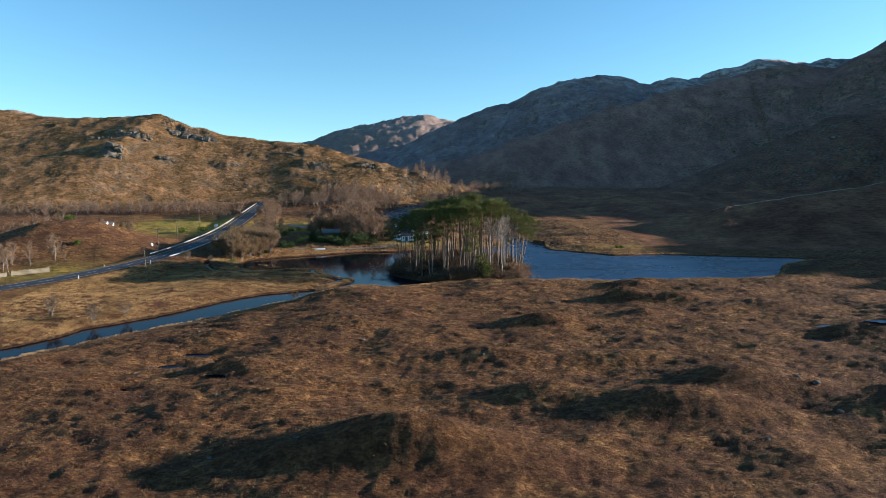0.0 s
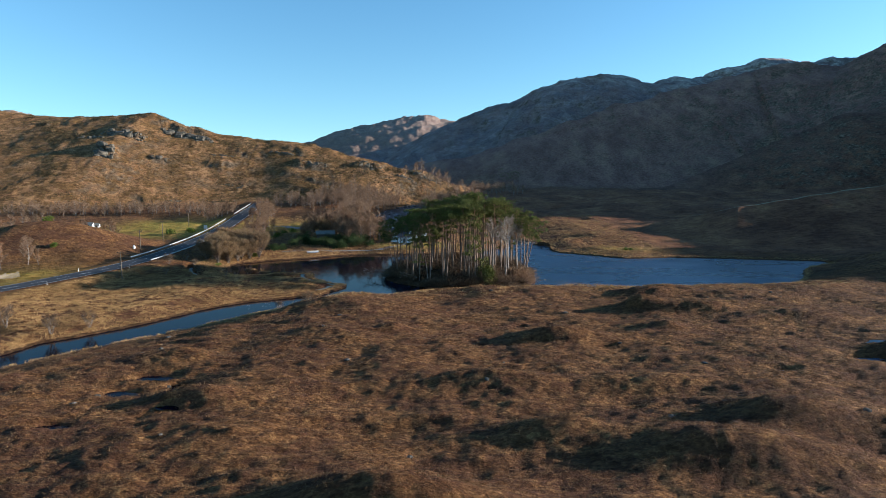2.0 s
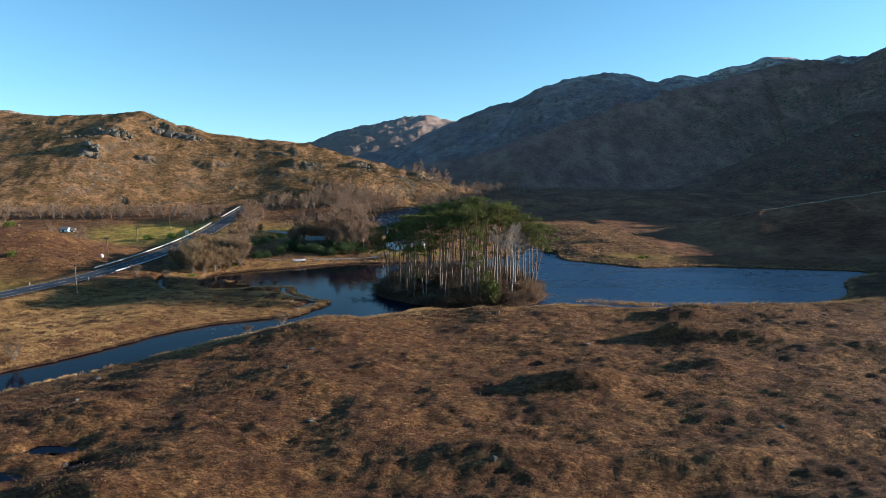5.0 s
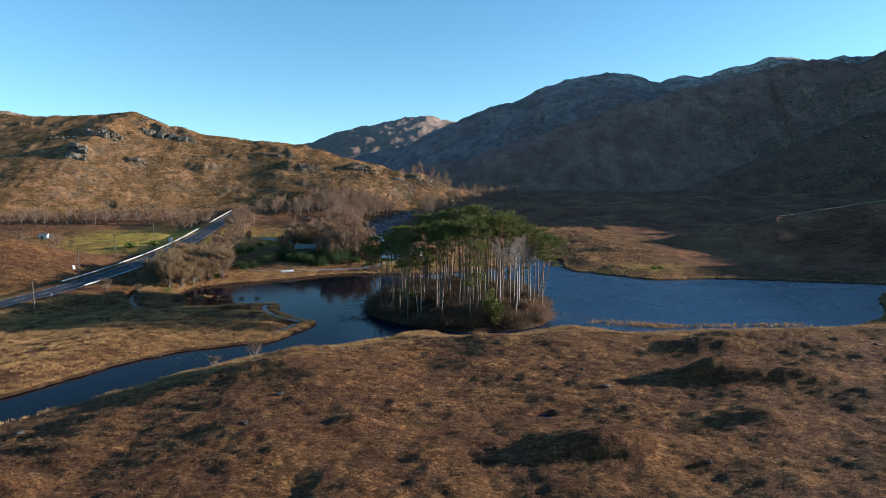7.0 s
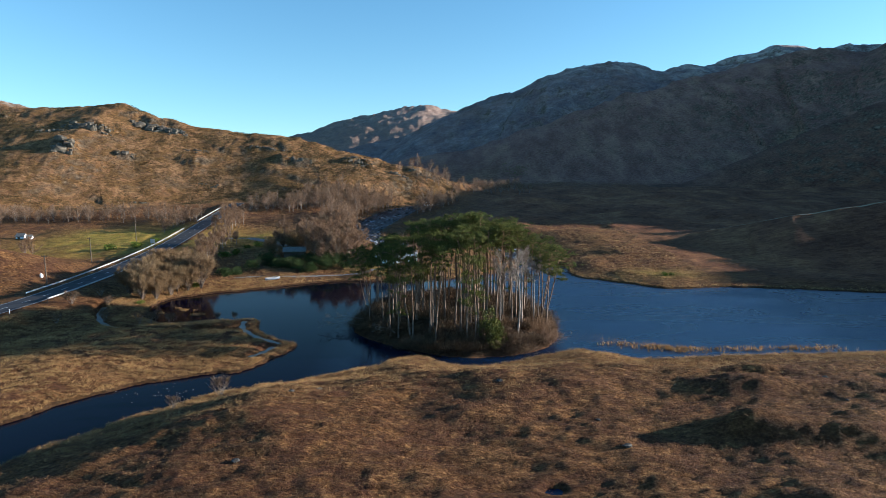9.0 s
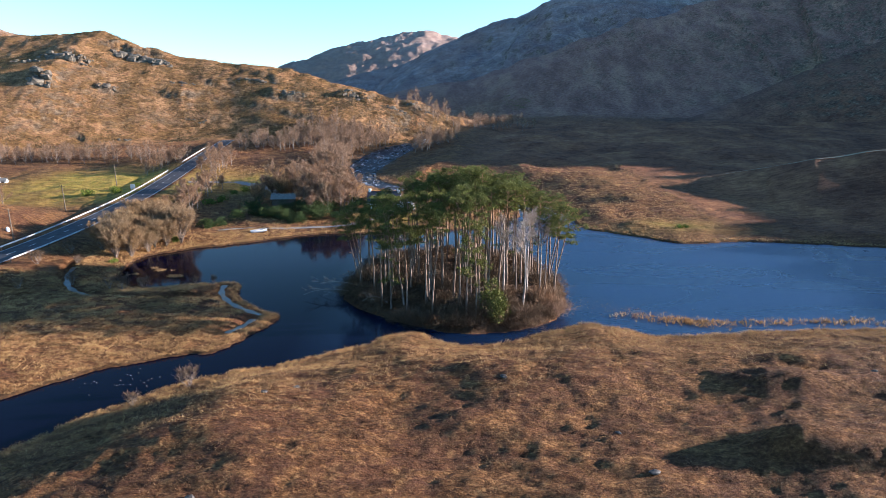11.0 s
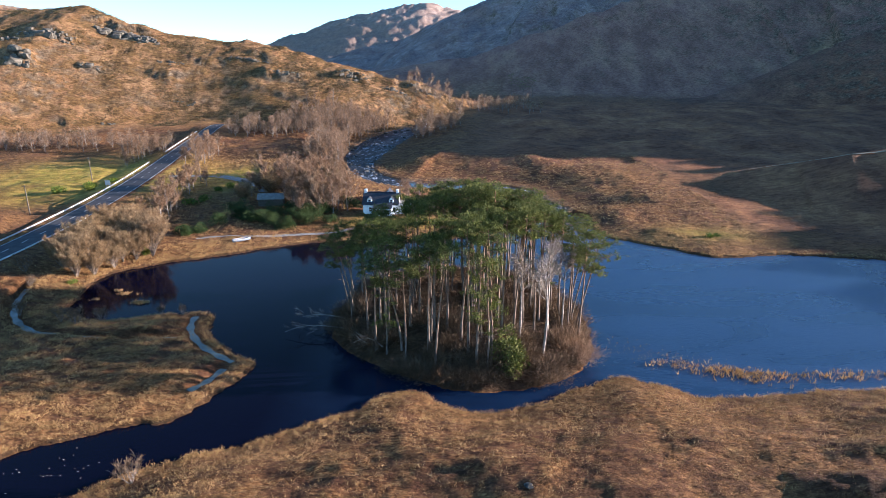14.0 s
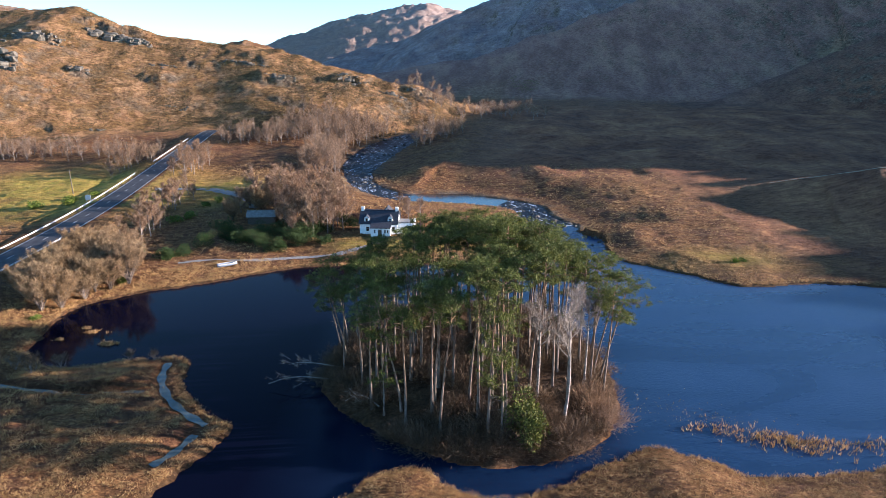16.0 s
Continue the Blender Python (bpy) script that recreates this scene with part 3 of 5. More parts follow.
masks = dict(
    green=np.clip(meadow * (1 + fractal(X, Y, 14, 4, 30)), 0, 1) * (plan["rd"] > 4.5),
    rock=np.clip((steep - 0.6) * 2.4, 0, 0.9) * np.clip(plan["hills"] / 20, 0, 1) + 0.9 * np.clip(1.2 - plan["vd"] / 4, 0, 1) * (Y > 118) * (Y < 320) * (np.abs(X) < 90),
    mud=np.clip(1 - np.abs(plan["d"]) / 0.7, 0, 1) + 0.88 * plan["isl"] + 0.9 * np.exp(-(((X - 100) / 16) ** 2 + ((Y - 38) / 8) ** 2)),
    # north half of the point darkened for the pines' shadow, plus the mound faces
    bog_shade=(0.1 + 0.5 * smooth((Y - 20 - 3 * fractal(X, Y, 9, 3, 61)) / 8)) * smooth((62 - Y) / 8) * (X < -24) * smooth((X + 125) / 20) * ~plan["south"] * (plan["rd"] > 5) + np.clip(heather * (0.7 + 1.0 * fractal(X, Y, 4, 3, 62)), 0, 0.5) * plan["south"],
    slope=np.clip(plan["hills"] / 12, 0, 1) * (Y < 620) * (X < 120),
    # glen: shade tint for the valley floor and the east bank
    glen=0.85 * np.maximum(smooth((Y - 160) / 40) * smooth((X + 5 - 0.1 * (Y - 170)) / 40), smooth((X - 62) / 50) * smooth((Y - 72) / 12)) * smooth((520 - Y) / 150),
    # pale: painted haze, set in from 1500 m onwards
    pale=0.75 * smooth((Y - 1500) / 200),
    # high: grows with distance as painted haze, and covers the shaded eastern slopes
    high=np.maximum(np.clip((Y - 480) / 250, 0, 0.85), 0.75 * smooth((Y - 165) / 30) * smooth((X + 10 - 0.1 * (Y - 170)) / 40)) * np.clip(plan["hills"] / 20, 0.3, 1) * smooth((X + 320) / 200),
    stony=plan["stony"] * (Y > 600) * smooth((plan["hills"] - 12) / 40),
    heathery=0.8 * plan["heathery"] * (X > 150) * smooth(plan["hills"] / 12),
    grassy=0.7 * plan["grassy"] * smooth(plan["hills"] / 12),
    frost=np.clip((Z - 165) / 90, 0, 0.6) * (Y > 880),
)
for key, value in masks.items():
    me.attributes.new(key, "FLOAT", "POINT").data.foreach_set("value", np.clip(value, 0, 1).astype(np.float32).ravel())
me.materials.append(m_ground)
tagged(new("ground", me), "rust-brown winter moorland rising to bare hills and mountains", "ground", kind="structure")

me = mesh_from("water", [(-140, -125, 0), (145, -125, 0), (145, 132, 0), (-140, 132, 0)], [(0, 1, 2, 3)])
me.materials.append(m_water)
tagged(new("water", me), "dark still loch reflecting the blue winter sky", "water", kind="structure")


def strip(line, half, lift=0.0):
    """Corners and faces of a band along a line (x, y, z); half: its half width, or one at each point."""
    p = np.asarray(line, float)
    t = np.gradient(p[:, :2], axis=0)
    t /= np.linalg.norm(t, axis=1)[:, None]
    side = np.stack([t[:, 1], -t[:, 0]], -1) * np.broadcast_to(np.asarray(half, float), len(p))[:, None]
    v = np.empty((len(p), 2, 3))
    v[:, 0, :2], v[:, 1, :2], v[:, :, 2] = p[:, :2] - side, p[:, :2] + side, p[:, 2:3] + lift
    k = np.arange(len(p) - 1)[:, None] * 2
    return v.reshape(-1, 3), np.hstack([k, k + 1, k + 3, k + 2])


lower, upper = RIVER[:14], RIVER[24:]
pool_reach = RIVER[13:25]
for name, reach, mat, label in (("river", lower, m_rapid, "stony river mouth with white broken water"), ("river_pool", pool_reach, m_pool, "quiet blue river pool between grassy banks"), ("river", upper, m_rapid, "stony upland river with white broken water")):
    me = mesh_from(name, *strip(reach[:, :3], reach[:, 3] + 1.5, 0.0))
    me.materials.append(mat)
    tagged(new(name, me), label, "river", kind="structure")


def ground_z(x, y):
    j = int(np.clip(np.searchsorted(ys, y) - 1, 0, ny - 2))
    v = (y - ys[j]) / (ys[j + 1] - ys[j])
    row = Z[j] * (1 - v) + Z[j + 1] * v
    return float(np.interp(x, us * (wide[j] * (1 - v) + wide[j + 1] * v), row))


# ---- helpers for things ----
def part(name, shape, mat, parent=None, label=""):
    """Links a bmesh or a mesh as one mesh object under a thing or under a part."""
    if isinstance(shape, bmesh.types.BMesh):
        me = bpy.data.meshes.new(name)
        bmesh.ops.recalc_face_normals(shape, faces=shape.faces)
        shape.to_mesh(me)
        shape.free()
    else:
        me = shape
    if not me.materials:
        me.materials.append(mat)
    ob = new(name, me)
    ob.parent = parent
    if label:
        ob["label"] = label
    return ob


def thing(name, at, label, category, group="", turn=0.0, kind=""):
    ob = new(name)
    ob.empty_display_size = 0.3
    ob.matrix_basis = pose(*at, 0, 0, turn)
    return tagged(ob, label, category, group, kind)


def box(bm, centre, size, bevel=0.0, turn=None):
    m = Matrix.Translation(centre) @ (turn or Matrix()) @ Matrix.Diagonal((*size, 1))
    made = bmesh.ops.create_cube(bm, size=1, matrix=m)["verts"]
    if bevel:
        edges = list({e for v in made for e in v.link_edges})
        bmesh.ops.bevel(bm, geom=edges, offset=bevel, segments=1, affect="EDGES")
    return bm


def prism(bm, outline, depth, m=None):
    """An upright outline in x and z, given depth along y."""
    m = m or Matrix()
    a = [bm.verts.new(m @ Vector((x, 0, z))) for x, z in outline]
    b = [bm.verts.new(m @ Vector((x, depth, z))) for x, z in outline]
    bm.faces.new(a)
    bm.faces.new(b[::-1])
    for k in range(len(a)):
        bm.faces.new((a[k], b[k], b[k - 1], a[k - 1]))
    return bm


def tube(points, radii, sides=6):
    """Corners and four-cornered faces of a bent, tapering pipe."""
    p = np.asarray(points, float)
    r = np.broadcast_to(np.asarray(radii, float), len(p))
    t = np.gradient(p, axis=0)
    t /= np.linalg.norm(t, axis=1)[:, None] + 1e-9
    ref = np.where(np.abs(t[:, 2:3]) > 0.9, [[1.0, 0, 0]], [[0, 0, 1.0]])
    a = np.cross(t, ref)
    a /= np.linalg.norm(a, axis=1)[:, None] + 1e-9
    b = np.cross(t, a)
    ang = np.arange(sides) * 2 * np.pi / sides
    v = p[:, None] + r[:, None, None] * (np.cos(ang)[None, :, None] * a[:, None] + np.sin(ang)[None, :, None] * b[:, None])
    k, j = np.meshgrid(np.arange(len(p) - 1), np.arange(sides), indexing="ij")
    f = np.stack([k * sides + j, k * sides + (j + 1) % sides, (k + 1) * sides + (j + 1) % sides, (k + 1) * sides + j], -1).reshape(-1, 4)
    return v.reshape(-1, 3), f


def stacked(pieces):
    vs, fs, at = [], [], 0
    for v, f in pieces:
        vs.append(np.asarray(v, float))
        fs.append(np.asarray(f) + at)
        at += len(v)
    return np.vstack(vs), np.vstack(fs)


def joined(name, pieces, shade=True):
    return mesh_from(name, *stacked(pieces), shade)


def blades(rng, base, way, length, width):
    """Narrow three-cornered leaves: from base along way."""
    side = np.cross(way, rng.normal(size=way.shape))
    side /= np.linalg.norm(side, axis=1)[:, None] + 1e-9
    side = side * (np.asarray(width) / 2).reshape(-1, 1) if np.ndim(width) else side * width / 2
    tip = base + way * np.asarray(length).reshape(-1, 1)
    mid = base + way * (np.asarray(length) * 0.45).reshape(-1, 1)
    v = np.stack([mid - side, mid + side, tip, base], 1).reshape(-1, 3)
    k = np.arange(len(base))[:, None] * 4
    return v, np.vstack([np.hstack([k, k + 1, k + 2]), np.hstack([k + 1, k, k + 3])])


def unit(v):
    return v / (np.linalg.norm(v, axis=-1, keepdims=True) + 1e-9)


m_tar = simple("asphalt", [(0.35, (0.022, 0.023, 0.027)), (0.65, (0.042, 0.043, 0.048))], 0.5, 0.8, 0.2, bumpy=0.2)
m_line = simple("road_paint", [(0.3, (0.28, 0.28, 0.27)), (0.6, (0.5, 0.5, 0.48))], 3.0, 0.7)
m_zinc = simple("galvanised_steel", [(0.3, (0.36, 0.37, 0.38)), (0.7, (0.52, 0.53, 0.54))], 2.0, 0.55, 0.4, 0.4)
m_render = simple("white_render", [(0.3, (0.68, 0.69, 0.7)), (0.6, (0.82, 0.82, 0.81))], 1.5, 0.85, bumpy=0.15)
m_slate = simple("slate", [(0.3, (0.022, 0.024, 0.032)), (0.7, (0.05, 0.052, 0.062))], 2.5, 0.75, 0.15, bumpy=0.3)
m_glass = simple("window_glass", [(0.3, (0.01, 0.012, 0.016)), (0.7, (0.02, 0.024, 0.03))], 1.0, 0.08, 0.6)
m_white = simple("white_paint", [(0.3, (0.72, 0.72, 0.71)), (0.7, (0.84, 0.84, 0.83))], 2.0, 0.5)
m_timber = simple("weathered_timber", [(0.3, (0.05, 0.04, 0.03)), (0.7, (0.14, 0.115, 0.09))], 3.0, 0.9, bumpy=0.4)
m_pale = simple("pale_boards", [(0.3, (0.42, 0.36, 0.27)), (0.7, (0.62, 0.55, 0.43))], 1.2, 0.85, bumpy=0.3)
m_oldboard = simple("old_boards", [(0.3, (0.15, 0.125, 0.095)), (0.7, (0.28, 0.24, 0.18))], 1.2, 0.9, bumpy=0.3)
m_tin = simple("grey_roof_sheet", [(0.3, (0.12, 0.115, 0.105)), (0.7, (0.22, 0.21, 0.19))], 1.5, 0.8, 0.2, bumpy=0.2)
m_rust = simple("boat_blue", [(0.3, (0.12, 0.16, 0.22)), (0.7, (0.22, 0.27, 0.34))], 2.0, 0.5)
m_gravel = simple("gravel", [(0.3, (0.1, 0.092, 0.085)), (0.7, (0.24, 0.23, 0.22))], 2.0, 0.95, bumpy=0.6)
# pale grass colour that stands for sunlight on the low ridge crest
m_sunlit_crest = simple("sunlit_crest_grass", [(0.3, (0.22, 0.155, 0.095)), (0.7, (0.34, 0.25, 0.155))], 1.0, 0.95, bumpy=0.4)
m_ice = simple("grey_ice", [(0.3, (0.03, 0.042, 0.04)), (0.7, (0.085, 0.105, 0.1))], 0.9, 0.35, 0.2)
m_dark = simple("dark_rubber", [(0.3, (0.015, 0.015, 0.016)), (0.7, (0.03, 0.03, 0.03))], 2.0, 0.8)

# ---- the road ----
road_line = curved(ROAD[::5], 12)
me = mesh_from("road", *strip(road_line, 3.5, 0.06), True)
me.materials.append(m_tar)
road = tagged(new("road", me), "two-lane asphalt road with white markings across the glen", "road", kind="structure")
run = np.concatenate([[0], np.cumsum(np.linalg.norm(np.diff(road_line[:, :2], axis=0), axis=1))])


def on_road(s, off=0.0, lift=0.0):
    """A place s metres along the road, off to its east side, and the road's heading there."""
    p = np.array([np.interp(s, run, road_line[:, k]) for k in range(3)])
    q = np.array([np.interp(s + 0.5, run, road_line[:, k]) for k in range(3)])
    t = unit((q - p)[:2])
    return np.array([p[0] + t[1] * off, p[1] - t[0] * off, p[2] + lift]), math.degrees(math.atan2(t[1], t[0]))


dash = mesh_from("centre_dash", [(-2, -0.09, 0), (2, -0.09, 0), (2, 0.09, 0), (-2, 0.09, 0)], [(0, 1, 2, 3)])
dash.materials.append(m_line)
for s in np.arange(60, run[-1] - 4, 7.0):
    at, turn = on_road(s, 0, 0.07)
    ob = new("centre_dash", dash)
    ob.parent = road
    ob.matrix_basis = pose(*at, 0, 0, turn)
for off in (-3.2, 3.2):
    line = np.array([on_road(s, off)[0] for s in np.arange(2, run[-1] - 2, 3.0)])
    part("edge_line", mesh_from("edge_line", *strip(line, 0.08, 0.07)), m_line, road)


def barrier(name, s0, s1, off, label):
    """A steel crash barrier with its rail and posts."""
    b = thing(name, (0, 0, 0), label, "barrier", "road barriers")
    steps = np.arange(s0, s1 + 0.1, 2.0)
    v, f, n = [], [], 0
    profile = [(0.06, 0.42), (-0.02, 0.5), (0.06, 0.58), (-0.02, 0.66), (0.06, 0.76), (0.10, 0.76), (0.10, 0.42)]
    for s in steps:
        for dx, dz in profile:
            p, _ = on_road(s, off + dx * (1 if off < 0 else -1), dz + 0.05)
            v.append(p)
    k = len(profile)
    for a in range(len(steps) - 1):
        for c in range(k):
            f.append((a * k + c, a * k + (c + 1) % k, (a + 1) * k + (c + 1) % k, (a + 1) * k + c))
    part("rail", mesh_from("rail", v, f), m_zinc, b, "pale galvanised rail")
    bm = box(bmesh.new(), (0, 0, 0.2), (0.12, 0.12, 1.1), 0.01)
    post = part("post", bm, m_timber, b)
    for n, s in enumerate(steps[::2]):
        p, turn = on_road(s, off, 0)
        ob = post if n == 0 else new("post", post.data)
        ob.parent = b
        ob.matrix_basis = pose(*p, 0, 0, turn)
    return b


s52 = float(np.interp(50, road_line[:, 1], run))
barrier("crash_barrier", s52 + 4, s52 + 118, -4.7, "long galvanised crash barrier along the road verge")
barrier("crash_barrier", s52 - 2, s52 + 44, 4.7, "short galvanised crash barrier above the lochside bank")
barrier("crash_barrier", s52 + 138, s52 + 190, -4.5, "distant crash barrier beside the climbing road")

for y0, off in ((12, 4.6), (30, -4.6), (38, 4.6), (-5, -4.6), (100, 4.6), (150, -4.6)):
    s = float(np.interp(y0, road_line[:, 1], run))
    p, turn = on_road(s, off, 0)
    g = thing("marker_post", (*p[:2], ground_z(*p[:2]) - 0.05), "small white roadside marker post on the verge", "marker post", "marker posts", turn)
    part("post", box(bmesh.new(), (0, 0, 0.5), (0.12, 0.06, 1.0), 0.015), m_white, g)
    part("reflector", box(bmesh.new(), (0, 0, 0.8), (0.13, 0.07, 0.16), 0.01), m_dark, g)

# road sign seen from behind
p, turn = on_road(float(np.interp(131, road_line[:, 1], run)), -5.6, 0)
g = thing("road_sign", (*p[:2], ground_z(*p[:2]) - 0.05), "grey-backed rectangular road sign on two posts", "road sign", turn=turn)
for dy in (-0.5, 0.5):
    part("post", box(bmesh.new(), (0, dy, 1.1), (0.09, 0.09, 2.2), 0.01), m_zinc, g)
part("plate", box(bmesh.new(), (-0.07, 0, 1.75), (0.04, 1.5, 1.5), 0.02), m_zinc, g, "pale metal plate")

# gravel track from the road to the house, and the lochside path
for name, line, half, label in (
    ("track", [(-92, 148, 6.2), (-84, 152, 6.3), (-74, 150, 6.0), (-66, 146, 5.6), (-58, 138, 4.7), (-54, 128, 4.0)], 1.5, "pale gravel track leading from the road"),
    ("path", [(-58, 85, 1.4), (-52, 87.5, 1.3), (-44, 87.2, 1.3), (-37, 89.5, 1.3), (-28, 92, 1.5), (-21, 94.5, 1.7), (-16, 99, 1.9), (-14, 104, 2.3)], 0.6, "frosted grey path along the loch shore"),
    # sunlit crest line of the low ridge, laid on as a pale strip
    ("track", [(107, 153, 0), (121, 149, 0), (134, 142, 0), (150, 139.5, 0), (164, 138, 0), (196, 141, 0), (240, 157, 0)], 0.45, "thin pale grass strip painted as the low ridge's sunlit crest"),
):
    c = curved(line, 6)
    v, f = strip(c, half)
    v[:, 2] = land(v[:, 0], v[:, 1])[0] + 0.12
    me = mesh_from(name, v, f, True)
    me.materials.append(m_sunlit_crest if "grass" in label else m_gravel)
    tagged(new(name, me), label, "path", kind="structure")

# narrow drains on the low point
for c in DRAINS:
    v, f = strip(np.column_stack([c, np.full(len(c), 0.4)]), 0.5 + 0.16 * np.sin(np.arange(len(c)) * 1.3))
    me = mesh_from("drain", v, f, True)
    me.materials.append(m_ice)
    tagged(new("drain", me), "narrow frozen drain through the marsh grass", "water", kind="structure")

# ---- the white cottage ----
def window(parent, x, y, z, w, h):
    f = bmesh.new()
    for dx in (-w / 2, w / 2):
        box(f, (x + dx, y, z), (0.09, 0.1, h + 0.09))
    for dz in (-h / 2, h / 2):
        box(f, (x, y, z + dz), (w - 0.09, 0.098, 0.09))
    box(f, (x, y, z), (w - 0.09, 0.06, 0.05))
    win = part("window", f, m_white, parent)
    part("pane", box(bmesh.new(), (x, y + 0.03, z), (w - 0.05, 0.03, h - 0.05)), m_glass, win)
    part("sill", box(bmesh.new(), (x, y - 0.06, z - h / 2 - 0.09), (w + 0.24, 0.16, 0.07), 0.01), m_white, win)


def gable_roof(w, d, base, top, over=0.25, thick=0.14):
    """Two slates of a roof whose ridge runs along x; the house stands from y 0 to d."""
    bm = bmesh.new()
    for s in (0, 1):
        y0, y1 = (-over, d / 2) if s == 0 else (d + over, d / 2)
        drop = (top - base) * over / (d / 2)
        corners = [(-over, y0, base - drop), (w + over, y0, base - drop), (w + over, y1, top), (-over, y1, top)]
        a = [bm.verts.new(c) for c in corners]
        b = [bm.verts.new((x, y, z + thick)) for x, y, z in corners]
        bm.faces.new(a[::-1])
        bm.faces.new(b)
        for k in range(4):
            bm.faces.new((a[k], a[(k + 1) % 4], b[(k + 1) % 4], b[k]))
    return bm


def chimney(parent, x, y, z, h):
    c = part("chimney", box(bmesh.new(), (x, y, z + h / 2), (0.75, 0.6, h), 0.02), m_render, parent)
    part("cap", box(bmesh.new(), (x, y, z + h + 0.05), (0.9, 0.75, 0.12), 0.02), m_render, c)
    for dx in (-0.18, 0.18):
        v, f = tube([(x + dx, y, z + h + 0.1), (x + dx, y, z + h + 0.3)], [0.1, 0.09], 8)
        part("chimney_pot", mesh_from("chimney_pot", v, f), m_pale, c)


HW, HD, EAVES, RIDGE = 9.6, 6.2, 2.9, 5.6
hz = ground_z(-16, 109)
house = thing("cottage", (-20.4, 106.8, hz - 0.1), "white rendered cottage with dark slate roof and dormers", "house", turn=-2)
walls = prism(bmesh.new(), [(0, -0.6), (0, EAVES), (HD / 2, RIDGE - 0.05), (HD, EAVES), (HD, -0.6)], HW, Matrix(((0, 1, 0, 0), (1, 0, 0, 0), (0, 0, 1, 0), (0, 0, 0, 1))))
part("wall", walls, m_render, house)
part("roof", gable_roof(HW, HD, EAVES, RIDGE), m_slate, house, "dark blue-grey slate roof")
part("ridge_tiles", box(bmesh.new(), (HW / 2, HD / 2, RIDGE + 0.17), (HW + 0.5, 0.3, 0.12), 0.03), m_slate, house)
for x in (0.4, HW - 0.4):
    chimney(house, x, HD / 2, RIDGE - 0.2, 1.0)
for x in (1.75, 7.75):
    d = part("dormer", prism(bmesh.new(), [(x - 0.62, EAVES - 0.2), (x - 0.62, 4.15), (x, 4.75), (x + 0.62, 4.15), (x + 0.62, EAVES - 0.2)], 2.1, Matrix.Translation((0, 0.45, 0))), m_render, house)
    for s in (-1, 1):
        bm = bmesh.new()
        cs = [(x + s * 0.74, 0.3, 4.06), (x + s * 0.74, 2.6, 4.06), (x, 2.6, 4.84), (x, 0.3, 4.84)]
        lo, hi = [bm.verts.new(c) for c in cs], [bm.verts.new((c[0], c[1], c[2] + 0.08)) for c in cs]
        bm.faces.new(lo)
        bm.faces.new(hi)
        for k in range(4):
            bm.faces.new((lo[k], lo[(k + 1) % 4], hi[(k + 1) % 4], hi[k]))
        part("dormer_roof", bm, m_slate, d)
    window(house, x, 0.43, 3.65, 0.75, 1.0)
window(house, 2.0, -0.02, 1.45, 0.8, 1.25)
window(house, 8.6, -0.02, 1.45, 0.8, 1.25)
porch = part("porch", box(bmesh.new(), (5.55, -1.0, 0.85), (4.9, 2.0, 2.7), 0.02), m_render, house)
bm = bmesh.new()
cs = [(2.9, -2.25, 2.15), (8.2, -2.25, 2.15), (8.2, 0.15, 3.15), (2.9, 0.15, 3.15)]
lo, hi = [bm.verts.new(c) for c in cs], [bm.verts.new((c[0], c[1], c[2] + 0.12)) for c in cs]
bm.faces.new(lo)
bm.faces.new(hi)
for k in range(4):
    bm.faces.new((lo[k], lo[(k + 1) % 4], hi[(k + 1) % 4], hi[k]))
part("porch_roof", bm, m_slate, house)
for x in (4.1, 6.7, 7.4):
    window(house, x, -2.02, 1.3, 0.5, 0.95)
door = part("door", box(bmesh.new(), (5.4, -2.03, 0.85), (0.95, 0.08, 2.0), 0.01), m_timber, house, "dark painted front door")
part("door_handle", box(bmesh.new(), (5.72, -2.1, 0.85), (0.12, 0.06, 0.04), 0.01), m_zinc, door)
wing = part("wing", prism(bmesh.new(), [(HW + 0.02, -0.6), (HW + 0.02, 2.6), (HW + 2.2, 2.9), (HW + 4.3, 2.6), (HW + 4.3, -0.6)], 3.6, Matrix.Translation((0, 1.2, 0))), m_render, house)
part("wing_roof", box(bmesh.new(), (HW + 2.2, 3.0, 3.0), (4.3, 3.9, 0.16), 0.03), m_tin, house)
chimney(house, HW + 4.0, 2.6, 2.7, 0.8)
rear = part("rear_gable", prism(bmesh.new(), [(5.2, 0), (5.2, 4.6), (6.5, 6.0), (7.8, 4.6), (7.8, 0)], 3.4, Matrix.Translation((0, HD - 2.2, 0))), m_render, house)
for s in (-1, 1):
    bm = bmesh.new()
    cs = [(6.5 + s * 1.5, HD - 2.3, 4.5), (6.5 + s * 1.5, HD + 1.4, 4.5), (6.5, HD + 1.4, 6.1), (6.5, HD - 2.3, 6.1)]
    lo, hi = [bm.verts.new(c) for c in cs], [bm.verts.new((c[0], c[1], c[2] + 0.1)) for c in cs]
    bm.faces.new(lo)
    bm.faces.new(hi)
    for k in range(4):
        bm.faces.new((lo[k], lo[(k + 1) % 4], hi[(k + 1) % 4], hi[k]))
    part("rear_roof", bm, m_slate, house)

# ---- the shed among the birches ----
sz = ground_z(-47, 116)
shed = thing("shed", (-51.5, 114.0, sz - 0.1), "low grey tin-roofed shed half hidden among birches", "shed", turn=8)
part("wall", prism(bmesh.new(), [(0, -0.5), (0, 2.1), (2.0, 3.2), (4.0, 2.1), (4.0, -0.5)], 7.0, Matrix(((0, 1, 0, 0), (1, 0, 0, 0), (0, 0, 1, 0), (0, 0, 0, 1)))), m_timber, shed)
part("roof", gable_roof(7.0, 4.0, 2.1, 3.25, 0.35), m_tin, shed)
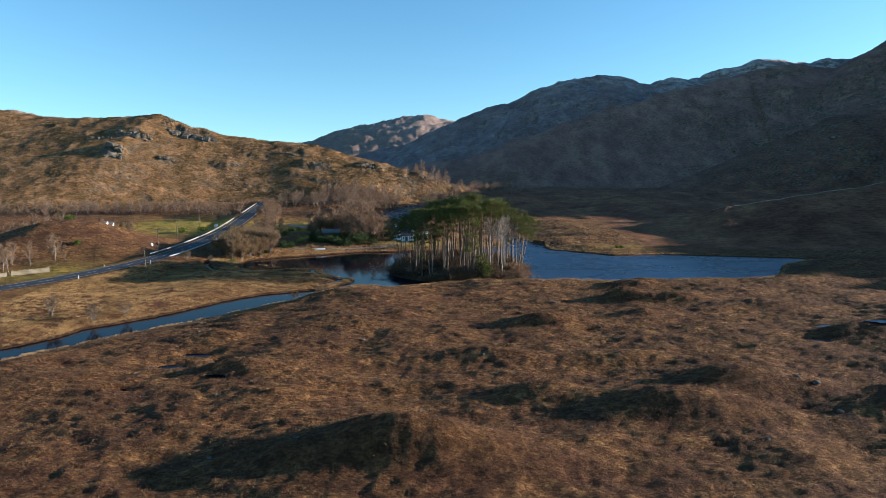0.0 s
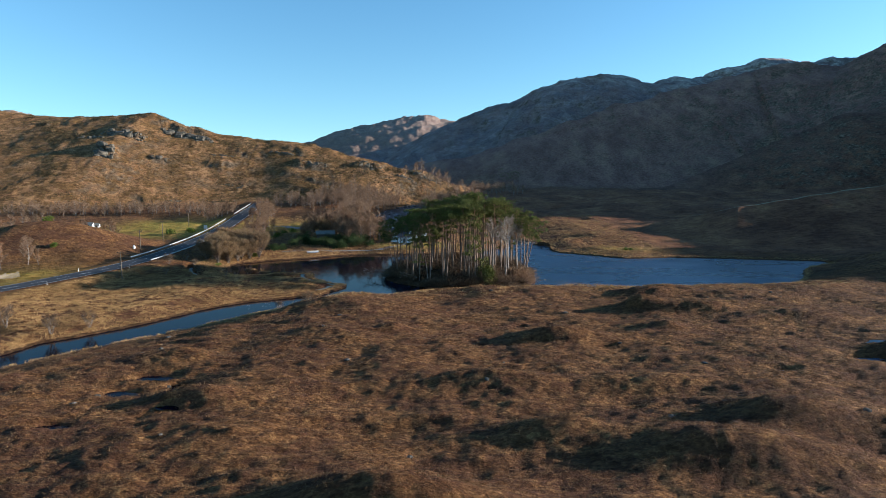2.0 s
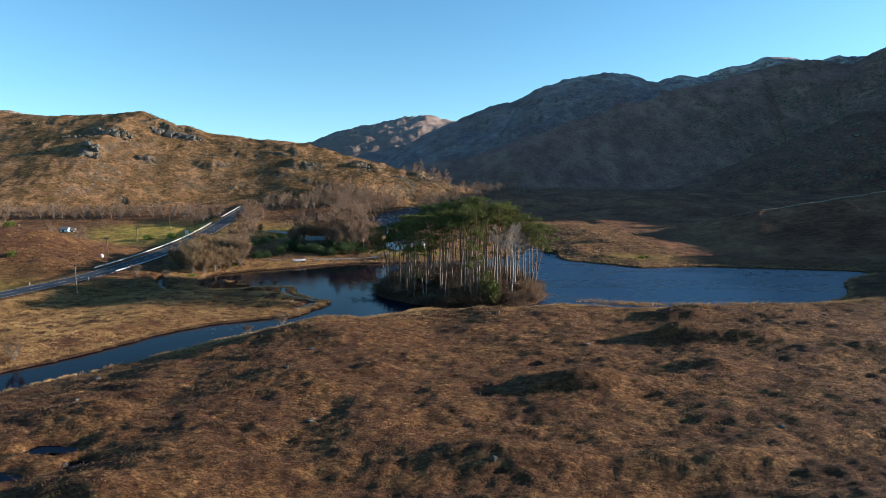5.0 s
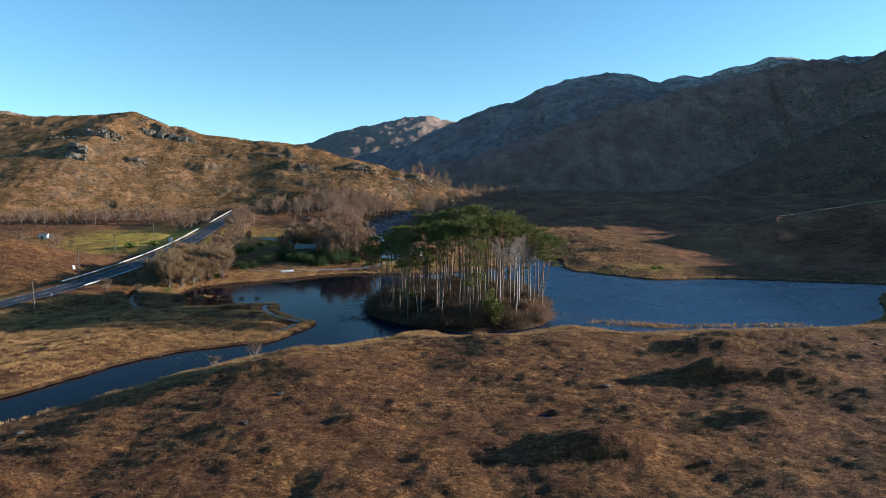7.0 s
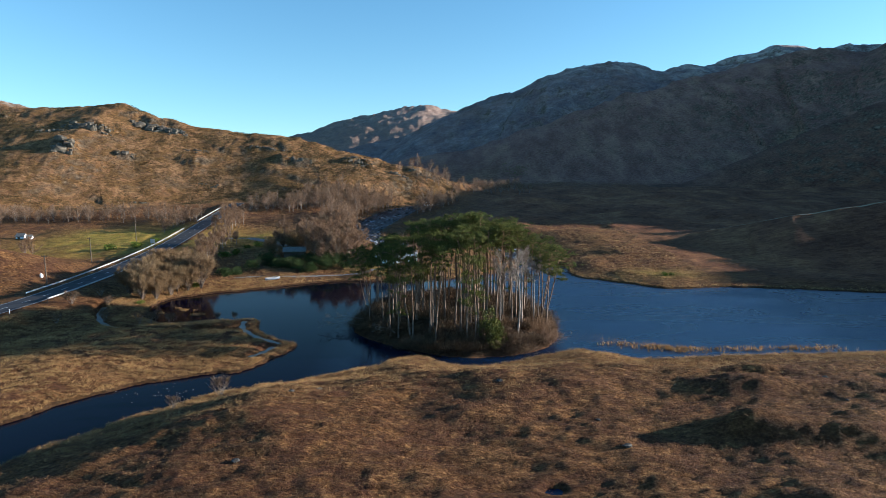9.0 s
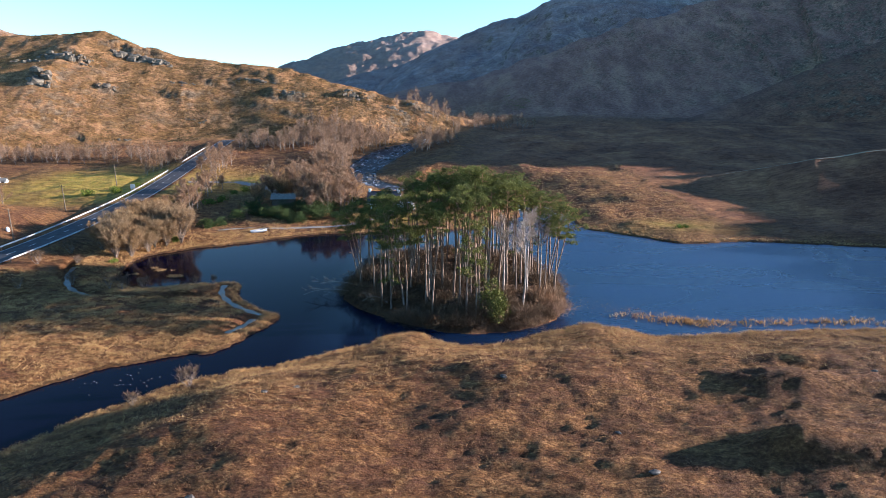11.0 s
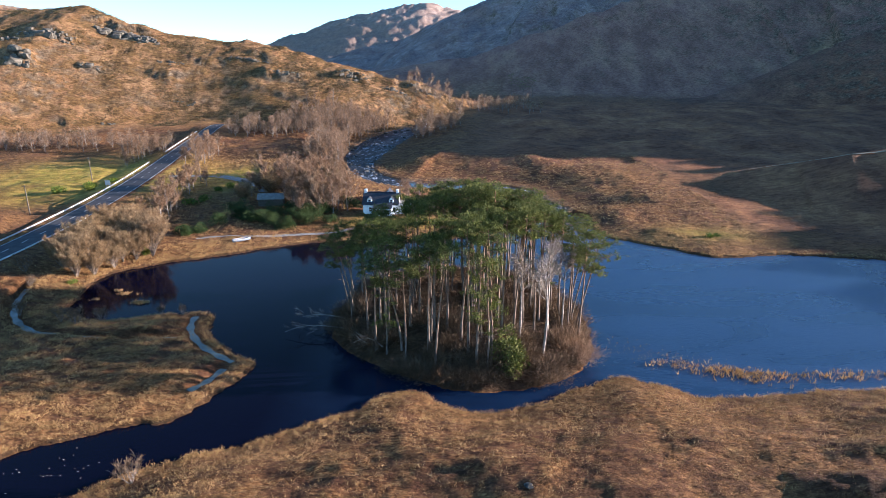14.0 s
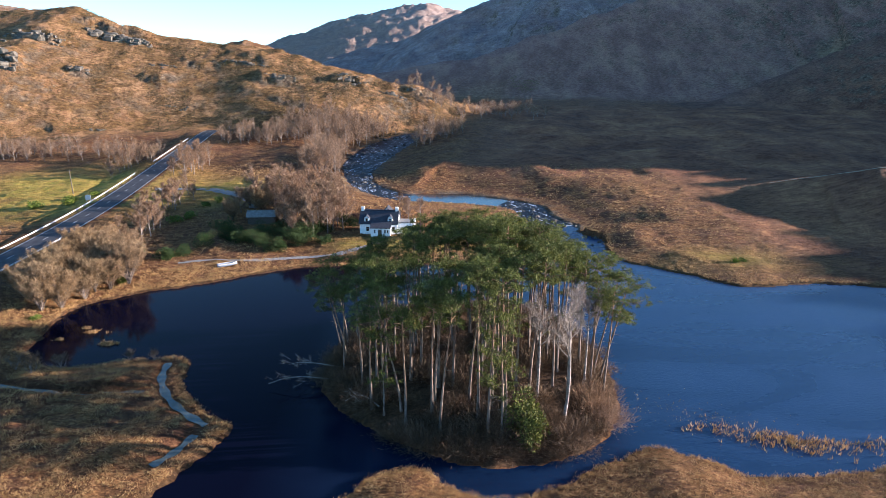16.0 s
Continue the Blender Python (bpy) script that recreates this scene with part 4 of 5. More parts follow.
for k in range(15):
    x = -0.2 + k * 0.53
    m = Matrix.Rotation(math.atan2(1.15, 2.0), 4, "X")
    part("roof_rib", box(bmesh.new(), (x, 0.85, 2.78), (0.05, 2.7, 0.05), 0, m), m_tin, shed)

# ---- camper van on the far bank ----
vx, vy = -8.5, 293.5
van = thing("camper_van", (vx, vy, ground_z(vx, vy) + 0.0), "white camper van parked on the far river bank", "van", turn=6)
part("body", box(bmesh.new(), (0, 0, 1.55), (5.0, 2.0, 2.1), 0.18), m_white, van)
part("bonnet", box(bmesh.new(), (2.75, 0, 0.95), (0.9, 1.9, 0.9), 0.15), m_white, van)
part("windscreen", box(bmesh.new(), (2.52, 0, 1.75), (0.06, 1.6, 0.7), 0.02), m_glass, van)
part("side_window", box(bmesh.new(), (1.4, -1.01, 1.8), (1.1, 0.04, 0.6), 0.01), m_glass, van)
part("side_window", box(bmesh.new(), (-0.8, -1.01, 1.8), (1.5, 0.04, 0.55), 0.01), m_glass, van)
for wx_ in (-1.7, 1.9):
    for wy_ in (-0.9, 0.9):
        v, f = tube([(wx_, wy_ - 0.13, 0.36), (wx_, wy_ - 0.1, 0.36), (wx_, wy_ + 0.1, 0.36), (wx_, wy_ + 0.13, 0.36)], [0.24, 0.36, 0.36, 0.24], 14)
        w = part("wheel", mesh_from("wheel", v, f, True), m_dark, van)
        v, f = tube([(wx_, wy_ - 0.14, 0.36), (wx_, wy_ + 0.14, 0.36)], [0.2, 0.2], 10)
        part("rim", mesh_from("rim", v, f), m_zinc, w)

# ---- rowing boat drawn up on the shore ----
boat = thing("rowing_boat", (-46.8, 84.6, ground_z(-46.8, 84.6) + 0.02), "small grey-blue rowing boat pulled up on the shore", "boat", turn=35)
v, f = [], []
ks = np.linspace(-1, 1, 11)
for k in ks:
    half = 0.75 * (1 - max(k, 0) ** 2.2) * (1 if k > -0.95 else 0.85)
    for a in np.linspace(-1, 1, 7):
        v.append((k * 2.1, half * a, 0.62 * abs(a) ** 2.2 + 0.1 * max(k, 0) ** 2))
for a in range(10):
    for c in range(6):
        f.append((a * 7 + c, (a + 1) * 7 + c, (a + 1) * 7 + c + 1, a * 7 + c + 1))
hull = part("hull", mesh_from("hull", v, f, True), m_rust, boat)
hull.modifiers.new("plank", "SOLIDIFY").thickness = 0.05
for x in (-1.1, 0.1, 1.0):
    part("thwart", box(bmesh.new(), (x, 0, 0.4), (0.22, 1.15 if x < 0.5 else 0.9, 0.04), 0.01), m_pale, boat)
part("gunwale", joined("gunwale", [tube([(k * 2.1, s * 0.76 * (1 - max(k, 0) ** 2.2), 0.63 + 0.1 * max(k, 0) ** 2) for k in ks], 0.045, 5) for s in (-1, 1)]), m_pale, boat)


# ---- electricity poles ----
def pole(x, y, h, turn):
    g = thing("electricity_pole", (x, y, ground_z(x, y) - 0.2), "dark wooden electricity pole with a crossarm", "pole", "electricity poles", turn)
    v, f = tube([(0, 0, 0), (0, 0, h)], [0.15, 0.1], 8)
    part("shaft", mesh_from("shaft", v, f, True), m_timber, g)
    part("crossarm", box(bmesh.new(), (0, 0, h - 0.35), (1.9, 0.1, 0.12), 0.01), m_timber, g)
    for dx in (-0.85, 0, 0.85):
        v, f = tube([(dx, 0, h - 0.3), (dx, 0, h - 0.12), (dx, 0, h - 0.02)], [0.05, 0.07, 0.03], 8)
        part("insulator", mesh_from("insulator", v, f, True), m_dark, g)


for x, y, h in ((-83.6, 24.5, 7.5), (-99.5, 66, 8.0), (-108, 100, 8.0), (-117, 145, 8.0), (-126, 198, 8.0)):
    pole(x, y, h, -15)

# pale stone by the field gate, and the board fence along the bend
fx, fy = -104.2, 71
g = thing("boulder", (fx, fy, ground_z(fx, fy) - 0.1), "pale upright stone at the roadside field", "stone")
bm = bmesh.new()
bmesh.ops.create_icosphere(bm, subdivisions=2, radius=0.8, matrix=Matrix.Diagonal((0.55, 0.5, 0.85, 1)))
for v in bm.verts:
    v.co *= 1 + 0.22 * noise.noise(v.co * 1.7)
    v.co.z += 0.5
part("stone", bm, m_white, g)
fence = thing("board_fence", (0, 0, 0), "weathered pale board fence along the road bend", "fence")
panel = box(bmesh.new(), (0, 0, 0.65), (0.14, 0.03, 1.5), 0.005)
first = part("board", panel, m_oldboard, fence)
a, b_ = Vector((-124, 12)), Vector((-113, 28))
count = 84
for k in range(count):
    q = a.lerp(b_, k / (count - 1))
    if 38 < k < 43:
        continue
    ob = first if k == 0 else new("board", first.data)
    ob.parent = fence
    ob.matrix_basis = pose(q.x, q.y, ground_z(q.x, q.y), 0, 0, math.degrees(math.atan2((b_ - a).y, (b_ - a).x))) @ Matrix.Diagonal((1, 1, 0.95 + 0.08 * math.sin(k * 7.3), 1))
# white farm buildings far up the glen
for k, (x, y, w, d, h) in enumerate(((-169, 152, 3.2, 2.4, 1.3), (-164, 151, 1.8, 1.8, 1.0))):
    g = thing("farm_shed", (x, y, ground_z(x, y) - 0.2), "small whitewashed shed at the foot of the hill", "shed", "farm sheds", 10 * k)
    part("wall", prism(bmesh.new(), [(0, -0.4), (0, h), (d / 2, h + 0.9), (d, h), (d, -0.4)], w, Matrix(((0, 1, 0, 0), (1, 0, 0, 0), (0, 0, 1, 0), (0, 0, 0, 1)))), m_render, g)
    part("roof", gable_roof(w, d, h, h + 0.95), m_tin, g)
    part("door", box(bmesh.new(), (w * 0.4, -0.02, 0.55), (1.0, 0.08, 1.3)), m_timber, g)


# ---- trees ----
def pine_meshes(seed, height, lean=(0.0, 0.0), spread=1.0, low=0.6, tufts=250):
    rng = np.random.default_rng(seed)
    t = np.linspace(0, 1, 9)
    wob = rng.normal(size=(2, 3)) * 0.25
    axis = np.stack([lean[0] * t ** 1.4 + wob[0, 0] * np.sin(t * 5 + wob[0, 1] * 6) * t, lean[1] * t ** 1.4 + wob[1, 0] * np.sin(t * 4 + wob[1, 1] * 6) * t, t * height - 0.3], -1)
    r0 = 0.10 + 0.0045 * height + rng.uniform(0, 0.05)
    wood = [tube(axis, r0 * (1 - 0.72 * t) * (1 + 0.35 * np.exp(-t * 25)), 8)]
    at = lambda s: np.array([np.interp(s, t, axis[:, k]) for k in range(3)])
    pads = []
    limbs = rng.integers(8, 11)
    for k in range(limbs):
        s = low + (0.97 - low) * (k + rng.uniform(0, 1)) / limbs
        az = k * 2.4 + rng.uniform(-0.5, 0.5)
        shape = math.sin(min(1.0, (1.03 - s) / (1.03 - low) * 1.25) * math.pi * 0.62 + 0.25)
        reach = spread * (1.0 + 2.6 * shape) * rng.uniform(0.65, 1.2)
        up = rng.uniform(0.15, 0.6)
        way = np.array([math.cos(az), math.sin(az), 0])
        p0 = at(min(s, 0.99))
        p1, p2 = p0 + way * reach * 0.5 + [0, 0, reach * up * 0.6], p0 + way * reach + [0, 0, reach * up * 0.75]
        wood.append(tube([p0, p1, p2], [0.085 * (1.2 - s * 0.6), 0.055, 0.02], 4))
        pads.append((p2, rng.uniform(0.75, 1.3) * spread))
        if reach > 1.9:
            pads.append((p1 + rng.normal(size=3) * [0.5, 0.5, 0.1] + [0, 0, 0.35], rng.uniform(0.7, 1.2)))
            sidew = np.array([-way[1], way[0], 0]) * rng.choice([-1, 1])
            p3 = p1 + way * reach * 0.3 + sidew * reach * 0.4 + [0, 0, 0.25]
            wood.append(tube([p1, p3], [0.045, 0.02], 4))
            pads.append((p3, rng.uniform(0.7, 1.2)))
    for k in range(4):
        pads.append((at(1.0) + rng.normal(size=3) * [0.9, 0.9, 0.25], rng.uniform(0.8, 1.3)))
    for k in range(rng.integers(3, 8)):
        s, az = rng.uniform(0.28, low), rng.uniform(0, 6.28)
        p0, ln = at(s), rng.uniform(0.5, 1.8)
        wood.append(tube([p0, p0 + [math.cos(az) * ln, math.sin(az) * ln, ln * rng.uniform(-0.2, 0.5)]], [0.045, 0.012], 4))
    base, way = [], []
    for c, r in pads:
        q = unit(rng.normal(size=(tufts, 3))) * rng.uniform(0, 1, (tufts, 1)) ** 0.45
        knots = rng.normal(size=(7, 3)) * [0.68, 0.68, 0.27]
        base.append(c + (knots[rng.integers(0, 7, tufts)] + q * [0.36, 0.36, 0.22]) * r)
        way.append(unit(q * [1, 1, 0.5] + rng.normal(size=(tufts, 3)) * 0.5 + [0, 0, 0.4]))
    base, way = np.vstack(base), np.vstack(way)
    v, f = blades(rng, base, way, rng.uniform(0.16, 0.36, len(base)), rng.uniform(0.05, 0.1, len(base)))
    return joined("trunk", wood), mesh_from("crown", v, f)


def bare_meshes(seed, height, stems=1, spread=0.32, twigs=1100, twig=(0.5, 1.1), width=0.045, low=0.25, raw=False):
    rng = np.random.default_rng(seed)
    wood, tips = [], []
    for m in range(stems):
        az = rng.uniform(0, 6.28)
        out = 0 if stems == 1 else rng.uniform(0.15, 0.42)
        h = height * rng.uniform(0.75, 1.0) if stems > 1 else height
        t = np.linspace(0, 1, 6)
        axis = np.stack([math.cos(az) * out * h * t ** 1.2 + rng.normal() * 0.2 * np.sin(t * 4), math.sin(az) * out * h * t ** 1.2 + rng.normal() * 0.2 * np.sin(t * 3.4), t * h * (0.93 if stems == 1 else 0.85) - 0.2], -1)
        r = (0.06 + 0.011 * height) / (1 if stems == 1 else 1.5)
        wood.append(tube(axis, r * (1 - 0.85 * t), 6))
        for k in range(14 if stems == 1 else 8):
            s = low + (0.96 - low) * rng.uniform(0, 1)
            p0 = np.array([np.interp(s, t, axis[:, j]) for j in range(3)])
            a2, ln = rng.uniform(0, 6.28), height * spread * (1.15 - s) * rng.uniform(0.6, 1.2) + 0.5
            way = np.array([math.cos(a2), math.sin(a2), rng.uniform(0.7, 1.6)])
            way /= np.linalg.norm(way)
            p1 = p0 + way * ln * 0.55
            p2 = p1 + (way + [0, 0, 0.25]) * ln * 0.5
            wood.append(tube([p0, p1, p2], [r * 0.4 * (1.1 - s * 0.7), r * 0.24, 0.012], 4))
            tips += [(p0 + (p1 - p0) * 0.6, p1), (p1, p2), (p1, p2)]
        tips.append((axis[-2], axis[-1]))
    pick = rng.integers(0, len(tips), twigs)
    a, b = np.array([tips[k][0] for k in pick]), np.array([tips[k][1] for k in pick])
    base = a + (b - a) * rng.uniform(0, 1.05, (twigs, 1))
    way = unit(unit(b - a) * 0.6 + rng.normal(size=(twigs, 3)) * 0.55 + [0, 0, 0.15])
    v, f = blades(rng, base, way, rng.uniform(*twig, twigs), rng.uniform(0.6, 1.4, twigs) * width)
    if raw:
        return stacked(wood), (v, f)
    return joined("trunk", wood), mesh_from("crown", v, f)


def bush_mesh(seed, r, h, count, size=(0.25, 0.5), lobes=9):
    """A rounded evergreen bush of leaf sprays round several lobes."""
    rng = np.random.default_rng(seed)
    cs = rng.normal(size=(lobes, 3)) * [r * 0.42, r * 0.42, h * 0.2] + [0, 0, h * 0.5]
    k = rng.integers(0, lobes, count)
    q = unit(rng.normal(size=(count, 3))) * rng.uniform(0.55, 1, (count, 1))
    base = cs[k] + q * [r * 0.48, r * 0.48, h * 0.36]
    base[:, 2] = np.abs(base[:, 2])
    v, f = blades(rng, base, unit(q + rng.normal(size=q.shape) * 0.5 + [0, 0, 0.3]), rng.uniform(*size, count), rng.uniform(0.08, 0.17, count))
    return mesh_from("crown", v, f)


def shrub_mesh(seed, r, h, count, width=0.04):
    """Bare brown brush: stalks that fan out from the ground."""
    rng = np.random.default_rng(seed)
    base = rng.normal(size=(count, 3)) * [r * 0.3, r * 0.3, 0]
    out = unit(np.stack([base[:, 0] * 1.5, base[:, 1] * 1.5, np.full(count, r)], -1) + rng.normal(size=(count, 3)) * 0.35 * r)
    out[:, 2] = np.abs(out[:, 2])
    base = base + out * (rng.uniform(0, 0.75, (count, 1)) * h)
    v, f = blades(rng, base, unit(out + rng.normal(size=out.shape) * 0.4), rng.uniform(0.25, 0.6, count) * h * 0.7, rng.uniform(0.6, 1.5, count) * width)
    return mesh_from("crown", v, f)


def tree(name, kind, x, y, mats, label, category, group, turn, size=1.0, sink=0.0):
    ob = thing(name, (x, y, ground_z(x, y) - sink), label, category, group, turn)
    ob.scale = (size, size, size)
    for piece, me, mat in zip(mats[0], kind, mats[1]):
        part(piece, me, mat, ob)
    return ob


PINE = (("trunk", "crown"), (m_bark, m_pine))
upright = [pine_meshes(100 + k, h, tuple(np.random.default_rng(k).normal(size=2) * 0.6), sp, lo) for k, (h, sp, lo) in enumerate(((20, 0.75, 0.79), (20, 0.65, 0.82), (20, 0.7, 0.7), (20, 0.55, 0.78), (20, 0.65, 0.75), (20, 0.75, 0.81)))]
leaning = [pine_meshes(140 + k, h, (4.0, 0.4), 1.1, 0.58) for k, h in enumerate((20, 20))]
ragged = [pine_meshes(150 + k, h, (0.3, 0.1), sp, lo, 190) for k, (h, sp, lo) in enumerate(((16, 0.55, 0.32), (16, 0.55, 0.35), (17, 0.7, 0.42), (15, 0.6, 0.3)))]
PLINE = "tall bare-trunked Scots pine with flat green crown"
standing = []


def dome(x, y):
    """How tall a pine grows here, against 20 m: the grove is highest in its middle."""
    return 0.98 - 0.27 * (((x - 7) / 21) ** 2 + ((y - 36) / 27) ** 2)


# the trunks that stand clear along the island's edge
for x, y, kind, size in ((0.2, 23.8, 0, 0.95), (1.2, 21.4, 3, 0.98), (5.8, 22.6, 4, 1.02), (4.8, 25, 3, 1.0), (10.8, 27, 4, 1.0), (14, 30.2, 2, 1.0), (15.8, 28.8, 3, 0.95), (2.8, 28.4, 1, 0.92), (-6, 29.5, 4, 1.0), (-7, 34, 2, 0.92), (-9.5, 31.5, 4, 0.95)):
    standing.append((x, y))
    tree("pine_tree", upright[kind], x, y, PINE, PLINE, "tree", "island pines", (x * 67 + y * 31) % 360, size * dome(x, y))
for x, y, kind, size in ((6.8, 19.6, 0, 1.0), (8.3, 19.3, 1, 0.95), (8.9, 20.2, 0, 0.9)):
    standing.append((x, y))
    tree("pine_tree", ragged[kind], x, y, PINE, "slender pine with ragged foliage low on its trunk", "tree", "island pines", x * 50, size)
for x, y, kind, turn, size in ((-3.7, 25, 0, 172, 0.95), (-14, 41.5, 1, 165, 0.92), (-12.6, 38, 0, 178, 0.95), (-13.4, 44, 0, 150, 1.0), (22.4, 34, 1, 8, 0.9), (23, 32.8, 0, -14, 0.95), (23.6, 41, 1, 20, 0.95)):
    standing.append((x, y))
    tree("pine_tree", leaning[kind], x, y, PINE, "Scots pine leaning out over the water from the island's edge", "tree", "island pines", turn, size * dome(x, y))
rng = np.random.default_rng(7)
while len(standing) < 106:
    x, y = rng.uniform(-15, 25), rng.uniform(20, 60)
    px_, py_ = np.array([x]), np.array([y])
    if not inside(px_, py_, ISLAND)[0] or to_line(px_, py_, ISLAND, True)[0][0] < 2.0 or (x > 9 and y < 27):
        continue
    if min(math.hypot(x - a, y - b) for a, b in standing) < 1.7:
        continue
    standing.append((x, y))
    if rng.uniform() < 0.22:
        tree("pine_tree", ragged[rng.integers(0, 4)], x, y, PINE, "slender pine with ragged foliage low on its trunk", "tree", "island pines", rng.uniform(0, 360), rng.uniform(0.85, 1.1) * dome(x, y))
        continue
    tree("pine_tree", upright[rng.integers(0, 6)], x, y, PINE, PLINE, "tree", "island pines", rng.uniform(0, 360), rng.uniform(0.86, 1.03) * dome(x, y))

DEAD = (("trunk", "crown"), (m_deadwood, m_deadtwig))
for k, (x, y, h) in enumerate(((16.2, 22.6, 16.5), (17.6, 27.5, 15.5), (13.2, 25.0, 14.5), (20.2, 30.0, 14.0))):
    tree("dead_tree", bare_meshes(170 + k, h, 1, 0.32, 1700, (0.5, 1.2), 0.032, 0.55), x, y, DEAD, "bleached dead tree with pale bare branches", "tree", "dead trees", k * 77)

def fallen_limb(x, y, turn, long, seed):
    """A dead limb that reaches from the bank out over the water."""
    r = np.random.default_rng(seed)
    t = np.linspace(0, 1, 7)
    axis = np.stack([t * long, 0.5 * np.sin(t * 4 + seed), 0.7 + 0.9 * np.sin(t * 3.0) - 0.5 * t], -1)
    limbs = [tube(axis, 0.1 * (1 - 0.8 * t) + 0.012, 5)]
    ends = []
    for k in range(9):
        p = np.array([np.interp(r.uniform(0.3, 1.0), t, axis[:, j]) for j in range(3)])
        q = p + [r.uniform(0.4, 1.6), r.normal() * 0.9, r.uniform(-0.1, 0.9)]
        limbs.append(tube([p, (p + q) / 2 + r.normal(size=3) * 0.1, q], [0.035, 0.025, 0.01], 4))
        ends.append((p, q))
    pick = r.integers(0, 9, 160)
    base = np.array([ends[k][0] + (ends[k][1] - ends[k][0]) * u for k, u in zip(pick, r.uniform(0.3, 1, 160))])
    v, f = blades(r, base, unit(r.normal(size=(160, 3)) + [0.8, 0, 0.2]), r.uniform(0.3, 0.8, 160), 0.03)
    ob = thing("fallen_branch", (x, y, max(0.0, ground_z(x, y) - 0.4)), "bleached dead branch reaching over the water", "branch", "fallen branches", turn)
    part("limb", joined("limb", limbs), m_deadwood, ob)
    tagged(part("twigs", mesh_from("twigs", v, f), m_deadtwig, ob), kind="stuff")


for k, (x, y, turn, long) in enumerate(((-13.5, 37, 172, 8.0), (-14, 34.5, 190, 9.0), (-6.5, 26.5, 165, 5.0))):
    fallen_limb(x, y, turn, long, k)

EVER = (("crown",), (m_holly,))
GORSE = (("crown",), (m_gorse,))
BRUSH = (("crown",), (m_brush,))
hollies = [(bush_mesh(200 + k, r, h, 4200, (0.16, 0.34), 14),) for k, (r, h) in enumerate(((1.7, 3.2), (2.6, 2.6), (3.2, 3.4), (2.0, 2.0)))]
tree("evergreen_bush", hollies[0], 11.6, 20.0, (("crown",), (m_pine,)), "dense mid-green young pine bush at the island's edge", "bush", "evergreen bushes", 0, 1.45)
for k, (x, y, c, s) in enumerate(((-48, 100, 1, 1.2), (-43, 97.5, 2, 1.0), (-38.5, 95.5, 1, 1.1), (-33.5, 98.5, 2, 0.9), (-52.5, 104, 1, 1.2), (-57, 98.5, 2, 0.9), (-36, 101, 2, 1.1), (-45, 104, 2, 1.0), (-28, 100, 1, 0.8), (-60, 92, 1, 1.0), (-62, 88, 3, 1.1), (-41, 106, 2, 1.1), (-72, 93, 1, 0.9), (-55, 107, 2, 1.0), (-34, 104, 2, 1.2), (-31, 108, 2, 1.0), (-24.5, 113, 2, 1.0), (-8, 104, 3, 1.0))):
    tree("evergreen_bush", hollies[c], x, y, EVER, "dark rhododendron thicket by the lochside path", "bush", "evergreen bushes", k * 50, s * 0.88)
gorse = [(bush_mesh(220 + k, 1.4, 1.5, 700),) for k in range(2)]
for k, (x, y, s) in enumerate(((-68, 138, 1.2), (-70, 133, 1.0), (-72, 116, 1.3), (-69, 119, 1.2), (-66, 76, 0.8), (-64, 73, 0.9), (-70, 55, 0.6), (67, 88, 0.7), (69, 89, 0.6), (-110, 131, 1.3), (-113, 137, 1.2), (-118, 128, 1.4), (-106, 139, 1.0), (-124, 60, 0.9), (-138, 80, 1.2), (-56, 152, 0.9), (-44, 141, 1.0))):
    tree("gorse_bush", gorse[k % 2], x, y, GORSE, "low bright green gorse bush on rough ground", "bush", "gorse bushes", k * 40, s)
brushes = [(shrub_mesh(240 + k, r, h, 1100, 0.036),) for k, (r, h) in enumerate(((1.6, 1.9), (2.2, 2.4), (1.3, 1.3)))]
for k in range(240):
    while True:
        x, y = rng.uniform(-16, 26), rng.uniform(16, 61)
        e = to_line(np.array([x]), np.array([y]), ISLAND, True)[0][0]
        if inside(np.array([x]), np.array([y]), ISLAND)[0] and (e < 5 or rng.uniform() < 0.5):
            break
    tree("shrub", brushes[k % 3], x, y, BRUSH, "leafless brown undergrowth beneath the island pines", "shrub", "island shrubs", k * 37, rng.uniform(0.7, 1.35), 0.1)
tree("shrub", (shrub_mesh(260, 3.0, 3.4, 2600, 0.035),), 20.5, 26.5, (("crown",), (m_twig,)), "large rounded bare willow bush on the island bank", "shrub", "island shrubs", 0, 1.0)
tree("shrub", (shrub_mesh(261, 2.4, 2.8, 2200, 0.035),), 22.3, 24.6, (("crown",), (m_twig,)), "large rounded bare willow bush on the island bank", "shrub", "island shrubs", 40, 1.0)
tree("shrub", (shrub_mesh(262, 1.8, 2.2, 800, 0.035),), -20.6, 91.5, (("crown",), (m_brush,)), "round russet garden bush by the cottage path", "shrub", "", 0, 1.0)

BIRCH = (("trunk", "crown"), (m_birchbark, m_twig))
ALDER = (("trunk", "crown"), (m_alderbark, m_alder))
birches = [bare_meshes(300 + k, h, 1, 0.38, 3800, (0.4, 1.1), 0.032, 0.18) for k, h in enumerate((9.5, 8.0, 10.5, 7.0, 9.0))]
alders = [bare_meshes(320 + k, h, 14, 0.5, 14000, (0.35, 0.9), 0.03, 0.1) for k, h in enumerate((7.0, 8.0, 6.0))]


far_kinds = [bare_meshes(360 + k, h, 1, 0.4, 1000, (0.5, 1.2), 0.06, 0.1, True) for k, h in enumerate((9.5, 8.0, 10.0, 7.5))]
far_spots = []


